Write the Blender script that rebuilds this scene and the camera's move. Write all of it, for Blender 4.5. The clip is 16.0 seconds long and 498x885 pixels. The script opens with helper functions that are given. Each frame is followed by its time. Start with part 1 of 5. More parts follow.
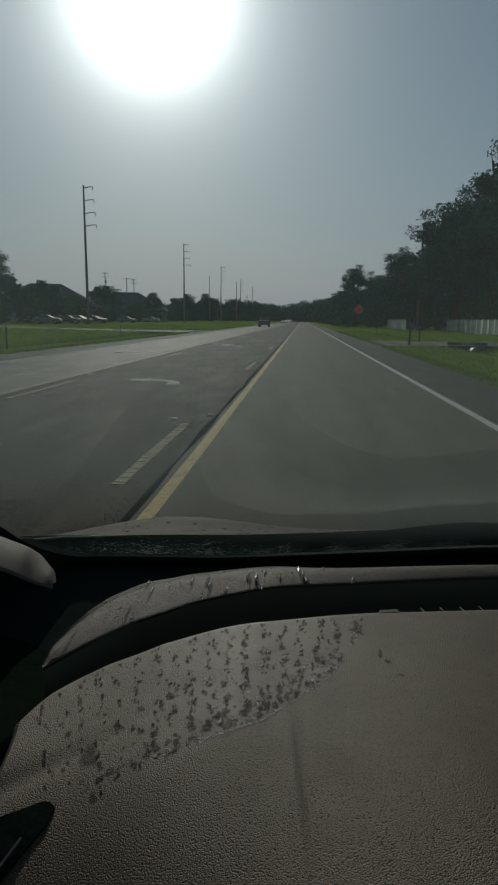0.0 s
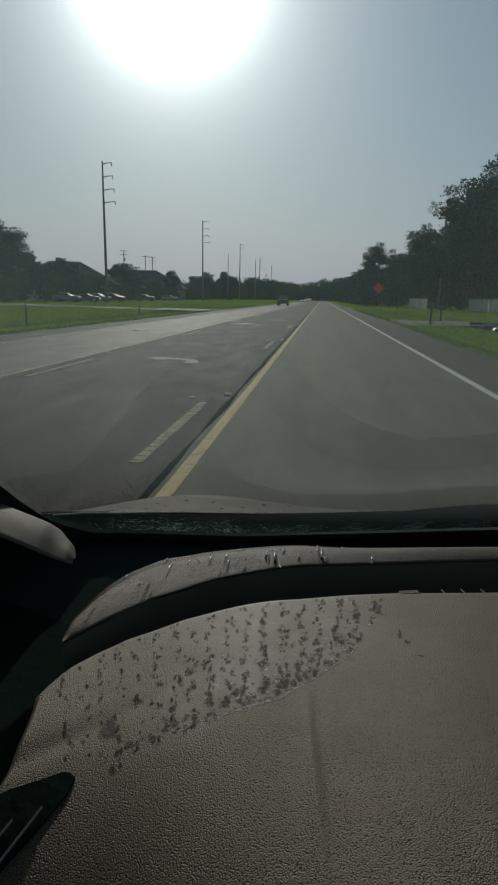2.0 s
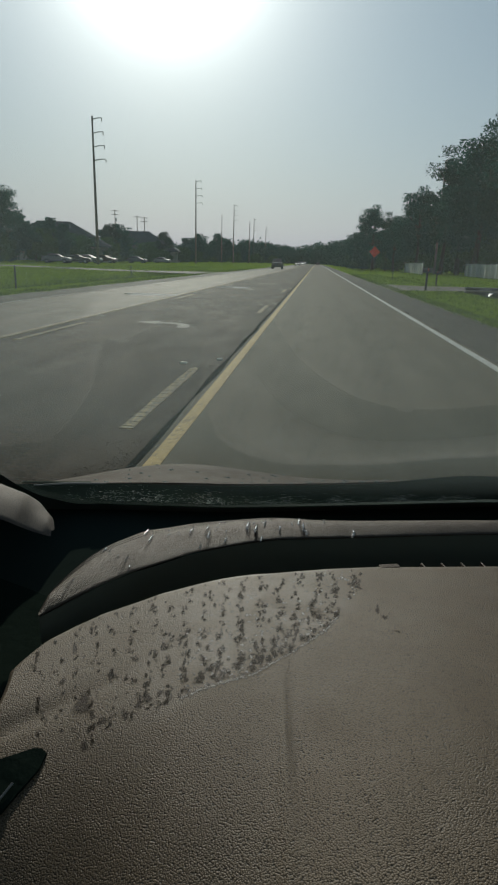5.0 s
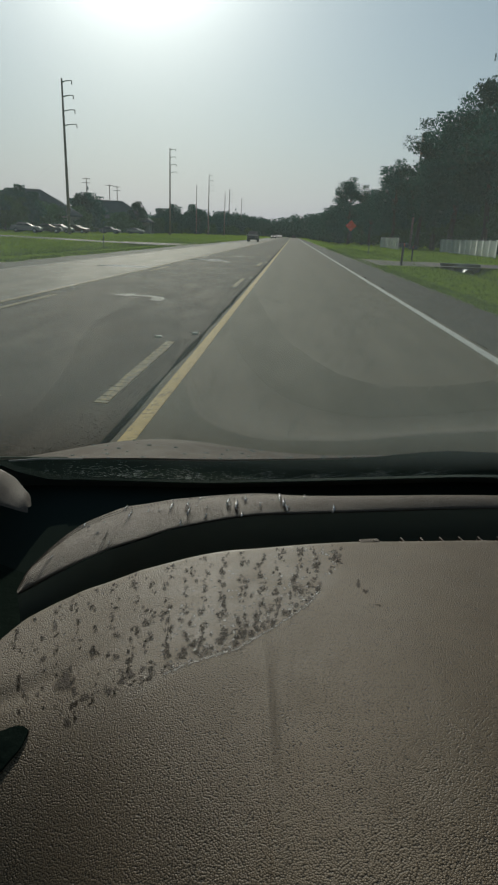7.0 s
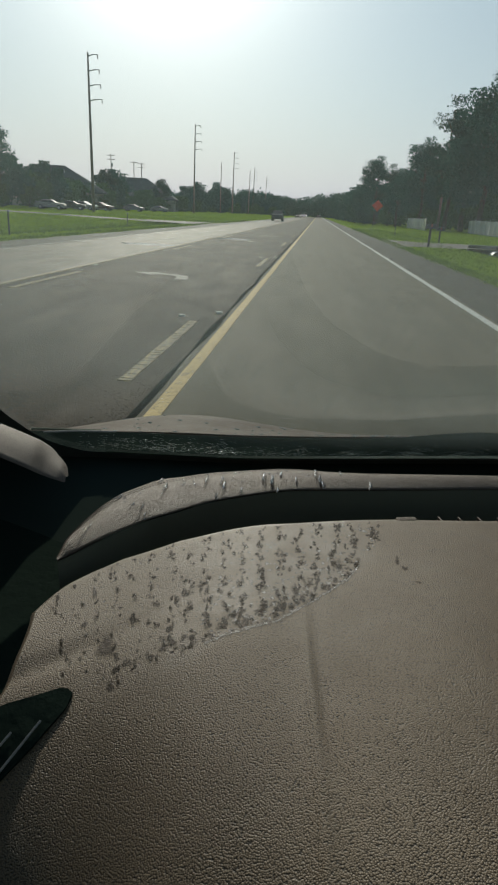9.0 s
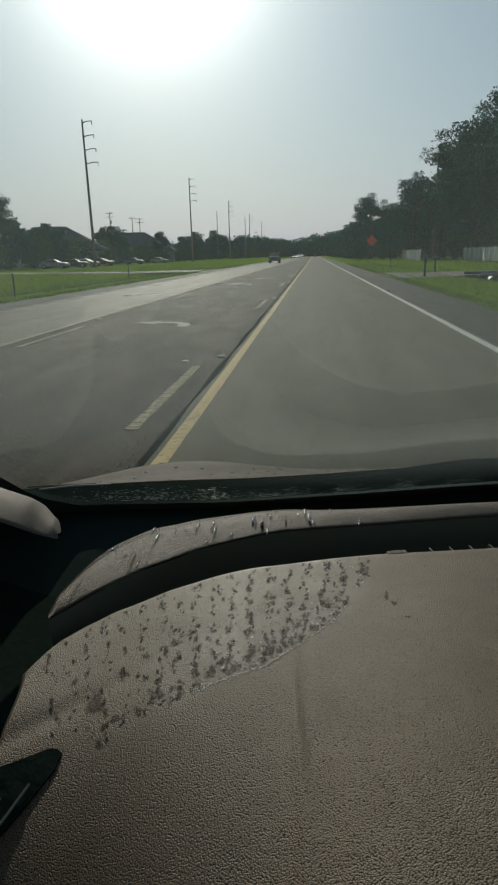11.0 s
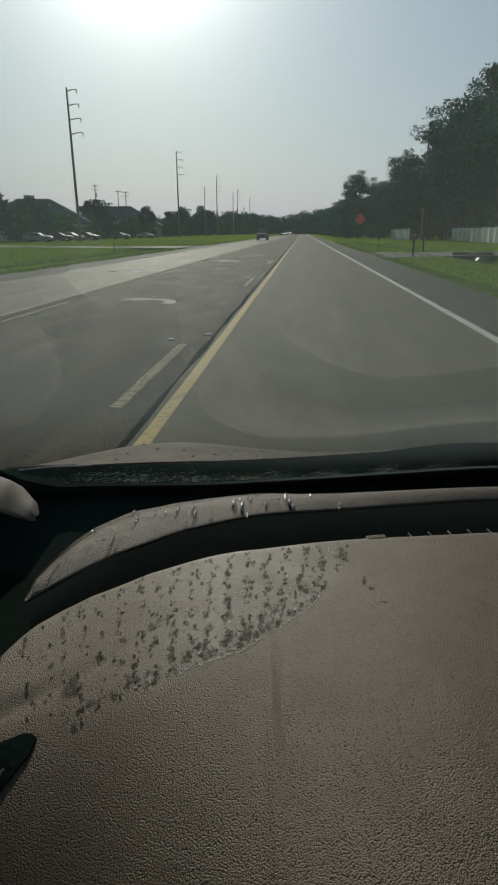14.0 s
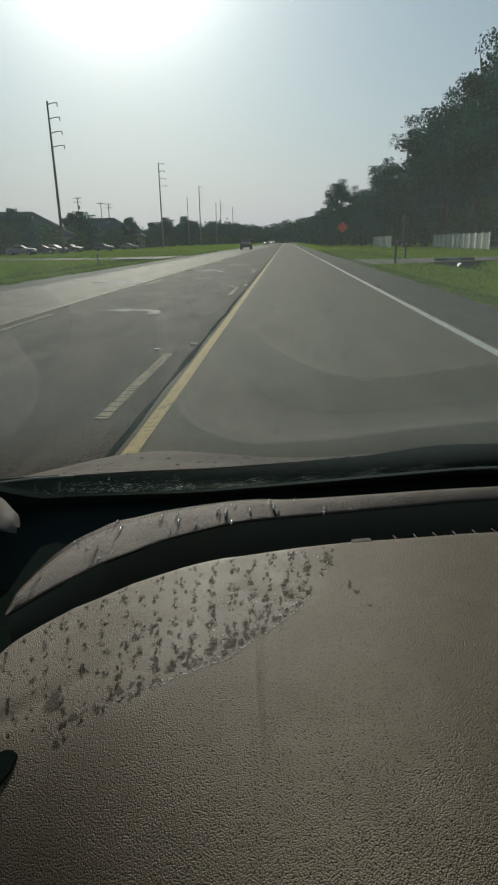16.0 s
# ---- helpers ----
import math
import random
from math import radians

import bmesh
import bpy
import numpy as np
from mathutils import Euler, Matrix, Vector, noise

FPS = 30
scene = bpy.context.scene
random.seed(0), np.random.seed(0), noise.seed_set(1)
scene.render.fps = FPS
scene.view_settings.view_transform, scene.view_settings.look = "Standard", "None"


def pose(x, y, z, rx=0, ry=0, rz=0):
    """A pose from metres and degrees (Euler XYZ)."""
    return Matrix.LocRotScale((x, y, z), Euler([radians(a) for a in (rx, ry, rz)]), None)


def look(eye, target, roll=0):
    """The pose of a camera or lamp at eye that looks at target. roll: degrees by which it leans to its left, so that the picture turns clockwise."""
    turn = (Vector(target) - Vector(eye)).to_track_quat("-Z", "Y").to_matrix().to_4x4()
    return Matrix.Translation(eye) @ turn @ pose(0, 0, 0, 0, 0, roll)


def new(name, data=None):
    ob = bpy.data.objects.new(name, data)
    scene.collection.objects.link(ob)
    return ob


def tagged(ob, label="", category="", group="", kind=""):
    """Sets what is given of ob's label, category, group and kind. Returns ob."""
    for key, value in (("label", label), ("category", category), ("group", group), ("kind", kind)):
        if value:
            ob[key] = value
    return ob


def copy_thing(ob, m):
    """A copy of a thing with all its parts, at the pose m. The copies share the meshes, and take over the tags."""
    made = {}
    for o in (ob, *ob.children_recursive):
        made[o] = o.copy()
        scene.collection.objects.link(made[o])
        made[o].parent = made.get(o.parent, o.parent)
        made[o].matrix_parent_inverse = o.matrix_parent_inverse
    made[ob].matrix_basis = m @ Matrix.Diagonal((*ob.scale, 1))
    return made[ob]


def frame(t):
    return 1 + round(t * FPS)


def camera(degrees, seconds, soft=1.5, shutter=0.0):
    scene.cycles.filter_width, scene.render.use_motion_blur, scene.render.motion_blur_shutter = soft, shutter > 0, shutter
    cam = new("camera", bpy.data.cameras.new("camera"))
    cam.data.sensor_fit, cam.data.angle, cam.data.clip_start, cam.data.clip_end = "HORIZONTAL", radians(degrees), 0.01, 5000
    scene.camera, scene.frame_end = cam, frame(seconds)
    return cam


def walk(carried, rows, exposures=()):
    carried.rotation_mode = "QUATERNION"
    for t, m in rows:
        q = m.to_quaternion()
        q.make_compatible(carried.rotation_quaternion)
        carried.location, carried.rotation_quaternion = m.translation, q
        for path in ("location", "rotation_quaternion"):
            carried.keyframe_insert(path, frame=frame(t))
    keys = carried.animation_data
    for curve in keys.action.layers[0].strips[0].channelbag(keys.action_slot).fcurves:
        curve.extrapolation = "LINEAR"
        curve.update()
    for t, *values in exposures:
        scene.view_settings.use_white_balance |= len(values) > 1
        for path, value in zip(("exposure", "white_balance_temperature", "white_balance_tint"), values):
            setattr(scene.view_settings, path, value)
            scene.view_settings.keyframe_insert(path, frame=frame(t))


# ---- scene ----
cam = camera(45.0, 16.0, soft=2.2)
PATH = [
    (0, (0.004, -0.023, 1.396), (-0.16, 1.93, 0.994), 0.9),
    (0.5, (-0.001, -0.015, 1.391), (-0.208, 1.927, 0.959), 1.1),
    (1, (-0.001, -0.017, 1.395), (-0.227, 1.921, 0.957), 1.6),
    (1.5, (-0.007, -0.015, 1.391), (-0.218, 1.92, 0.934), 2.2),
    (2, (0.0, -0.016, 1.392), (-0.219, 1.916, 0.923), 1.1),
    (2.5, (-0.002, -0.014, 1.393), (-0.211, 1.912, 0.897), 1.4),
    (3, (-0.01, -0.012, 1.394), (-0.257, 1.9, 0.863), 1.8),
    (3.5, (0.002, -0.008, 1.391), (-0.264, 1.899, 0.849), 0.3),
    (4, (0.011, 0.003, 1.394), (-0.235, 1.902, 0.817), 0.1),
    (4.5, (0.014, 0.002, 1.397), (-0.204, 1.906, 0.826), 1.0),
    (7, (0.006, 0.009, 1.395), (-0.097, 1.896, 0.739), 2.5),
    (7.5, (-0.008, 0.008, 1.388), (-0.102, 1.885, 0.705), 3.7),
    (8, (-0.021, 0.017, 1.385), (-0.114, 1.868, 0.632), 5.0),
    (8.5, (-0.021, 0.013, 1.383), (-0.149, 1.865, 0.639), 4.5),
    (11, (0.02, 0.004, 1.393), (-0.19, 1.903, 0.8), -1.4),
    (11.5, (0.021, 0.01, 1.396), (-0.197, 1.896, 0.767), -0.5),
    (12, (0.028, 0.009, 1.393), (-0.19, 1.893, 0.757), -1.8),
    (12.5, (0.023, 0.01, 1.393), (-0.193, 1.886, 0.735), -1.1),
    (13, (0.02, 0.015, 1.387), (-0.187, 1.886, 0.712), -1.6),
    (13.5, (0.03, 0.008, 1.398), (-0.156, 1.91, 0.807), -0.8),
    (14, (0.026, 0.012, 1.397), (-0.136, 1.893, 0.737), -0.4),
    (14.5, (0.027, 0.019, 1.395), (-0.124, 1.886, 0.693), 0.2),
    (15, (0.025, 0.022, 1.392), (-0.098, 1.878, 0.657), 0.0),
    (15.5, (0.028, 0.021, 1.397), (-0.091, 1.879, 0.667), -0.2),
    (16, (0.033, 0.016, 1.392), (-0.09, 1.909, 0.758), -1.3),
]
EXPOSURES = [(0.0, -0.6, 6400, 1), (1.0, -0.24, 6430, 2), (2.0, -0.20, 6430, 2), (3.0, -0.07, 6470, 2), (3.5, -0.06, 6500, 2), (4.0, 0.07, 6540, 2), (4.5, 0.15, 6570, 2), (7.0, 0.25, 6720, 2), (7.5, 0.33, 6740, 2), (8.5, 0.62, 6770, 3), (11.0, 0.28, 6740, 2), (12.0, 0.19, 6740, 2), (13.0, 0.28, 6740, 3), (13.5, 0.13, 6740, 3), (14.0, 0.23, 6740, 3), (14.5, 0.33, 6740, 3), (15.5, 0.42, 6740, 3), (16.0, 0.33, 6740, 3)]
walk(cam, [(t, look(eye, target, roll)) for t, eye, target, roll in PATH], EXPOSURES)

# ---- light ----
SUN_AZ, SUN_EL = radians(-13.7), radians(25.0)
SUN = Vector((math.sin(SUN_AZ) * math.cos(SUN_EL), math.cos(SUN_AZ) * math.cos(SUN_EL), math.sin(SUN_EL)))
sun = new("sun", bpy.data.lights.new("sun", "SUN"))
sun.data.energy, sun.data.angle, sun.data.color = 2.0, radians(0.6), (1.0, 0.93, 0.84)
sun.matrix_world = look(SUN * 50, (0, 0, 0))

world = bpy.data.worlds.new("hazy_sky")
scene.world = world
world.use_nodes = True
wt = world.node_tree
wt.nodes.clear()
w_out = wt.nodes.new("ShaderNodeOutputWorld")
w_bg = wt.nodes.new("ShaderNodeBackground")
sky = wt.nodes.new("ShaderNodeTexSky")
sky.sky_type, sky.sun_disc = "NISHITA", False
sky.sun_elevation, sky.sun_rotation = SUN_EL, SUN_AZ
sky.air_density, sky.dust_density, sky.ozone_density = 1.3, 0.3, 1.8
w_bg.inputs["Strength"].default_value = 0.05
# the humid air's bright aureole round the sun
w_co = wt.nodes.new("ShaderNodeTexCoord")
w_dot = wt.nodes.new("ShaderNodeVectorMath")
w_dot.operation = "DOT_PRODUCT"
w_dot.inputs[1].default_value = SUN
wt.links.new(w_co.outputs["Generated"], w_dot.inputs[0])
glow = None
for power, gain in ((8.0, 3.1), (45.0, 8.0), (120.0, 20.0), (320.0, 80.0)):
    m0 = wt.nodes.new("ShaderNodeMath")
    m0.operation = "MAXIMUM"
    m0.inputs[1].default_value = 0.0
    wt.links.new(w_dot.outputs["Value"], m0.inputs[0])
    m1 = wt.nodes.new("ShaderNodeMath")
    m1.operation = "POWER"
    m1.inputs[1].default_value = power
    wt.links.new(m0.outputs[0], m1.inputs[0])
    m2 = wt.nodes.new("ShaderNodeMath")
    m2.operation = "MULTIPLY"
    m2.inputs[1].default_value = gain
    wt.links.new(m1.outputs[0], m2.inputs[0])
    if glow is None:
        glow = m2
    else:
        m3 = wt.nodes.new("ShaderNodeMath")
        m3.operation = "ADD"
        wt.links.new(glow.outputs[0], m3.inputs[0])
        wt.links.new(m2.outputs[0], m3.inputs[1])
        glow = m3
w_tint = wt.nodes.new("ShaderNodeVectorMath")
w_tint.operation = "SCALE"
w_tint.inputs[0].default_value = (1.0, 0.99, 1.03)
wt.links.new(glow.outputs[0], w_tint.inputs["Scale"])
w_add = wt.nodes.new("ShaderNodeVectorMath")
w_add.operation = "ADD"
# pale moist haze that thickens towards the horizon
w_sep = wt.nodes.new("ShaderNodeSeparateXYZ")
wt.links.new(w_co.outputs["Generated"], w_sep.inputs[0])
w_abs = wt.nodes.new("ShaderNodeMath")
w_abs.operation = "ABSOLUTE"
wt.links.new(w_sep.outputs["Z"], w_abs.inputs[0])
w_inv = wt.nodes.new("ShaderNodeMath")
w_inv.operation = "SUBTRACT"
w_inv.inputs[0].default_value = 1.0
wt.links.new(w_abs.outputs[0], w_inv.inputs[1])
w_pow = wt.nodes.new("ShaderNodeMath")
w_pow.operation = "POWER"
w_pow.inputs[1].default_value = 4.0
wt.links.new(w_inv.outputs[0], w_pow.inputs[0])
w_mix = wt.nodes.new("ShaderNodeMix")
w_mix.data_type = "RGBA"
w_mix.inputs[7].default_value = (6.18, 6.62, 8.95, 1)
w_fac = wt.nodes.new("ShaderNodeMath")
w_fac.operation = "MULTIPLY"
w_fac.inputs[1].default_value = 0.96
wt.links.new(w_pow.outputs[0], w_fac.inputs[0])
wt.links.new(w_fac.outputs[0], w_mix.inputs[0])
wt.links.new(sky.outputs["Color"], w_mix.inputs[6])
wt.links.new(w_mix.outputs[2], w_add.inputs[0])
wt.links.new(w_tint.outputs["Vector"], w_add.inputs[1])
wt.links.new(w_add.outputs["Vector"], w_bg.inputs["Color"])
wt.links.new(w_bg.outputs["Background"], w_out.inputs["Surface"])

# ---- helpers of this scene ----
def part(name, bm, material, parent=None, label="", smooth=False):
    """A bmesh as one mesh object, under a thing or a part."""
    me = bpy.data.meshes.new(name)
    bm.normal_update()
    bm.to_mesh(me)
    bm.free()
    return mesh_part(name, me, material, parent, label, smooth)


def mesh_part(name, me, material, parent=None, label="", smooth=False):
    if material and not me.materials:
        me.materials.append(material)
    if smooth:
        me.polygons.foreach_set("use_smooth", [True] * len(me.polygons))
    ob = new(name, me)
    ob.parent = parent
    if label:
        tagged(ob, label)
    return ob


def thing(name, label, category, at=(0, 0, 0), group="", kind="", turn=0):
    ob = new(name)
    ob.empty_display_size = 0.1
    ob.matrix_world = pose(*at, 0, 0, turn)
    return tagged(ob, label, category, group, kind)


def add_box(bm, lo, hi, bevel=0.0):
    lo, hi = Vector(lo), Vector(hi)
    got = bmesh.ops.create_cube(bm, size=1.0, matrix=Matrix.Translation((lo + hi) / 2) @ Matrix.Diagonal((*(hi - lo), 1)))
    if bevel:
        edges = list({e for v in got["verts"] for e in v.link_edges})
        bmesh.ops.bevel(bm, geom=edges, offset=bevel, segments=2, affect="EDGES", profile=0.6)
    return bm


def box(lo, hi, bevel=0.0):
    return add_box(bmesh.new(), lo, hi, bevel)


def add_tube(bm, points, radii, sides=8):
    """A tapered tube along points."""
    rings = []
    for i, p in enumerate(points):
        p = Vector(p)
        a, b = Vector(points[max(i - 1, 0)]), Vector(points[min(i + 1, len(points) - 1)])
        d = (b - a).normalized()
        side = d.cross(Vector((0, 0, 1)) if abs(d.z) < 0.9 else Vector((1, 0, 0))).normalized()
        up = side.cross(d)
        rings.append([bm.verts.new(p + radii[i] * (math.cos(2 * math.pi * k / sides) * side + math.sin(2 * math.pi * k / sides) * up)) for k in range(sides)])
    for r, q in zip(rings, rings[1:]):
        for k in range(sides):
            bm.faces.new((r[k], r[(k + 1) % sides], q[(k + 1) % sides], q[k]))
    bm.faces.new(rings[0][::-1])
    bm.faces.new(rings[-1])
    return bm


def tube(points, radii, sides=8):
    return add_tube(bmesh.new(), points, radii, sides)


def grid_mesh(fn, us, vs):
    """A bmesh sheet of the points fn(u, v)."""
    bm = bmesh.new()
    rows = [[bm.verts.new(fn(u, v)) for u in us] for v in vs]
    for r, q in zip(rows, rows[1:]):
        for i in range(len(us) - 1):
            bm.faces.new((r[i], r[i + 1], q[i + 1], q[i]))
    return bm


def smoothstep(x):
    x = min(max(x, 0.0), 1.0)
    return x * x * (3 - 2 * x)


def curve(xs, ys, x, width=0.02):
    """A soft line through a few points."""
    w = np.linspace(-width, width, 9)
    return float(np.mean(np.interp(x + w, xs, ys)))


# ---- materials ----
def material(name, base, rough=0.6, metal=0.0, spec=0.5):
    m = bpy.data.materials.new(name)
    m.use_nodes = True
    b = m.node_tree.nodes["Principled BSDF"]
    b.inputs["Base Color"].default_value = (*base, 1)
    b.inputs["Roughness"].default_value = rough
    b.inputs["Metallic"].default_value = metal
    b.inputs["Specular IOR Level"].default_value = spec
    return m


def node(m, kind, **values):
    n = m.node_tree.nodes.new(kind)
    for key, value in values.items():
        n.inputs[key].default_value = value
    return n


def link(m, a, b):
    m.node_tree.links.new(a, b)


def bsdf(m):
    return m.node_tree.nodes["Principled BSDF"]


def coords(m, stretch=(1, 1, 1), space="Object"):
    co = node(m, "ShaderNodeTexCoord")
    mp = node(m, "ShaderNodeMapping", Scale=stretch)
    link(m, co.outputs[space], mp.inputs["Vector"])
    return mp.outputs["Vector"]


def noise_of(m, vector, scale, detail=4.0, rough=0.55, lo=0.0, hi=1.0):
    n = node(m, "ShaderNodeTexNoise", Scale=scale, Detail=detail, Roughness=rough)
    link(m, vector, n.inputs["Vector"])
    r = node(m, "ShaderNodeMapRange")
    r.inputs["From Min"].default_value, r.inputs["From Max"].default_value = lo, hi
    link(m, n.outputs["Fac"], r.inputs["Value"])
    return r.outputs["Result"]


def mixed(m, fac, a, b):
    n = m.node_tree.nodes.new("ShaderNodeMix")
    n.data_type = "RGBA"
    if isinstance(fac, float):
        n.inputs[0].default_value = fac
    else:
        link(m, fac, n.inputs[0])
    for i, c in ((6, a), (7, b)):
        if isinstance(c, tuple):
            n.inputs[i].default_value = (*c, 1)
        else:
            link(m, c, n.inputs[i])
    return n.outputs[2]


def mathed(m, op, a, b):
    n = node(m, "ShaderNodeMath")
    n.operation = op
    for i, v in enumerate((a, b)):
        if isinstance(v, (int, float)):
            n.inputs[i].default_value = v
        else:
            link(m, v, n.inputs[i])
    return n.outputs[0]


def bumped(m, height, distance, strength=1.0):
    n = node(m, "ShaderNodeBump", Strength=strength, Distance=distance)
    link(m, height, n.inputs["Height"])
    link(m, n.outputs["Normal"], bsdf(m).inputs["Normal"])


def leather(name, base, light, cell, depth, rough=0.5, soft=False, groove_shade=1.15):
    """Moulded pebble-grained vinyl with a dusty tint; soft lets a mark fade out at its rim."""
    m = material(name, base, rough)
    v = coords(m)
    warp = node(m, "ShaderNodeTexNoise", Scale=cell * 0.4, Detail=1.0)
    link(m, v, warp.inputs["Vector"])
    off = node(m, "ShaderNodeVectorMath")
    off.operation = "MULTIPLY_ADD"
    off.inputs[1].default_value = (0.35 / cell,) * 3
    link(m, warp.outputs["Color"], off.inputs[0])
    link(m, v, off.inputs[2])
    vo = node(m, "ShaderNodeTexVoronoi", Scale=cell)
    vo.feature = "F1"
    link(m, off.outputs["Vector"], vo.inputs["Vector"])
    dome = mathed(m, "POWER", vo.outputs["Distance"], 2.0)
    fine = noise_of(m, v, cell * 3.0, 2.0)
    uneven = noise_of(m, v, 60.0, 3.0, 0.5, 0.25, 0.75)
    h = mathed(m, "ADD", mathed(m, "MULTIPLY", dome, mathed(m, "SUBTRACT", -0.85, mathed(m, "MULTIPLY", uneven, 0.35))), mathed(m, "MULTIPLY", fine, 0.06))
    bumped(m, h, depth)
    dust = noise_of(m, v, 9.0, 6.0, 0.6, 0.35, 0.7)
    col = mixed(m, dust, base, light)
    # shade in the grooves between the pebbles is put into the colour
    col = mixed(m, mathed(m, "MULTIPLY", dome, groove_shade), col, tuple(0.25 * x for x in base))
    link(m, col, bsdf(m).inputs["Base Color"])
    r = node(m, "ShaderNodeMapRange")
    r.inputs["To Min"].default_value, r.inputs["To Max"].default_value = rough - 0.08, rough + 0.10
    link(m, noise_of(m, v, 23.0, 4.0), r.inputs["Value"])
    link(m, r.outputs["Result"], bsdf(m).inputs["Roughness"])
    if soft:
        rim = node(m, "ShaderNodeAttribute")
        rim.attribute_name = "soak"
        amount = mathed(m, "MULTIPLY", rim.outputs["Fac"], noise_of(m, v, 430.0, 3.0, 0.65, 0.28, 0.58))
        clear = node(m, "ShaderNodeBsdfTransparent")
        mx = m.node_tree.nodes.new("ShaderNodeMixShader")
        link(m, amount, mx.inputs[0])
        link(m, clear.outputs[0], mx.inputs[1])
        link(m, bsdf(m).outputs[0], mx.inputs[2])
        link(m, mx.outputs[0], m.node_tree.nodes["Material Output"].inputs["Surface"])
    return m


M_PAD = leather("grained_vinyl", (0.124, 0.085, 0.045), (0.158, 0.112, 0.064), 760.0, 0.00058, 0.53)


def damp_film(m, spec, wet_spec, wet_rough):
    """A thin film of water behind the dried edge: the grain glints there."""
    sep = node(m, "ShaderNodeSeparateXYZ")
    link(m, coords(m), sep.inputs[0])
    side = mathed(m, "SUBTRACT", sep.outputs["Y"], mathed(m, "MULTIPLY", sep.outputs["X"], 0.9))
    edge = node(m, "ShaderNodeMapRange")
    edge.inputs["From Min"].default_value, edge.inputs["From Max"].default_value = 0.503, 0.520
    link(m, side, edge.inputs["Value"])
    end = node(m, "ShaderNodeMapRange")
    end.inputs["From Min"].default_value, end.inputs["From Max"].default_value = 0.085, 0.050
    link(m, sep.outputs["X"], end.inputs["Value"])
    start = node(m, "ShaderNodeMapRange")
    start.inputs["From Min"].default_value, start.inputs["From Max"].default_value = -0.17, -0.06
    link(m, sep.outputs["X"], start.inputs["Value"])
    film = mathed(m, "MULTIPLY", mathed(m, "MULTIPLY", mathed(m, "MULTIPLY", edge.outputs["Result"], start.outputs["Result"]), end.outputs["Result"]), noise_of(m, coords(m), 26.0, 4.0, 0.6, 0.30, 0.60))
    link(m, mathed(m, "ADD", mathed(m, "MULTIPLY", film, wet_spec - spec), spec), bsdf(m).inputs["Specular IOR Level"])
    dry = bsdf(m).inputs["Roughness"].links[0].from_socket
    colour = bsdf(m).inputs["Base Color"].links[0].from_socket
    link(m, mixed(m, mathed(m, "MULTIPLY", film, 0.5), colour, (0.065, 0.044, 0.026)), bsdf(m).inputs["Base Color"])
    link(m, mathed(m, "SUBTRACT", dry, mathed(m, "MULTIPLY", film, wet_rough)), bsdf(m).inputs["Roughness"])


damp_film(M_PAD, 0.42, 0.50, 0.15)
M_RIDGE = leather("fine_grained_vinyl", (0.078, 0.051, 0.030), (0.098, 0.067, 0.041), 800.0, 0.0008, 0.54)
bsdf(M_RIDGE).inputs["Specular IOR Level"].default_value = 0.32
M_WET = leather("damp_vinyl", (0.038, 0.024, 0.014), (0.054, 0.036, 0.021), 750.0, 0.00042, 0.54, True)
bsdf(M_WET).inputs["Specular IOR Level"].default_value = 0.18
M_RESIDUE = leather("dried_water_mark", (0.25, 0.22, 0.19), (0.32, 0.285, 0.25), 750.0, 0.0006, 0.40, True)
M_BLACK = material("matt_black_plastic", (0.115, 0.125, 0.096), 1.0, spec=0.05)
# kept near black so the colour holds the shade of the recesses
M_SIDE = material("recess_shade_black", (0.026, 0.036, 0.030), 1.0, spec=0.0)
M_FRIT = material("black_glass_border", (0.075, 0.094, 0.084), 0.8, spec=0.05)
M_HOLE = material("dark_pinhole", (0.010, 0.010, 0.009), 0.9, spec=0.05)
M_COWL = material("wet_black_cowl_plastic", (0.013, 0.020, 0.016), 0.9, spec=0.0)
bumped(M_COWL, noise_of(M_COWL, coords(M_COWL), 60.0, 4.0), 0.002)
M_PILLAR = leather("woven_pillar_trim", (0.098, 0.076, 0.057), (0.126, 0.099, 0.076), 800.0, 0.0002, 0.7)
M_LINER = material("grey_headliner_cloth", (0.22, 0.21, 0.20), 0.9)
bumped(M_LINER, noise_of(M_LINER, coords(M_LINER), 300.0), 0.001)
M_DARKTRIM = material("charcoal_door_trim", (0.03, 0.03, 0.03), 0.7)
bumped(M_DARKTRIM, noise_of(M_DARKTRIM, coords(M_DARKTRIM), 200.0), 0.001)
M_TRIMLINE = material("satin_silver_strip", (0.24, 0.24, 0.235), 0.35, 0.6)
# the sky's reflection on the maroon is put into this paler base colour
M_PAINT = material("maroon_car_paint", (0.060, 0.040, 0.033), 0.65, spec=0.04)
link(M_PAINT, mixed(M_PAINT, noise_of(M_PAINT, coords(M_PAINT), 18.0, 5.0, 0.6, 0.4, 0.75), (0.100, 0.074, 0.060), (0.140, 0.116, 0.098)), bsdf(M_PAINT).inputs["Base Color"])
M_DROP = material("water", (1, 1, 1), 0.09)
bsdf(M_DROP).inputs["Transmission Weight"].default_value = 0.85
bsdf(M_DROP).inputs["Specular IOR Level"].default_value = 0.5
bsdf(M_DROP).inputs["IOR"].default_value = 1.45
M_BEAD = material("fine_rain_water", (0.42, 0.50, 0.46), 0.22)
bsdf(M_BEAD).inputs["Transmission Weight"].default_value = 0.6
bsdf(M_BEAD).inputs["Specular IOR Level"].default_value = 1.0
M_WIPER = material("dull_wiper_arm", (0.17, 0.18, 0.175), 0.6, spec=0.2)


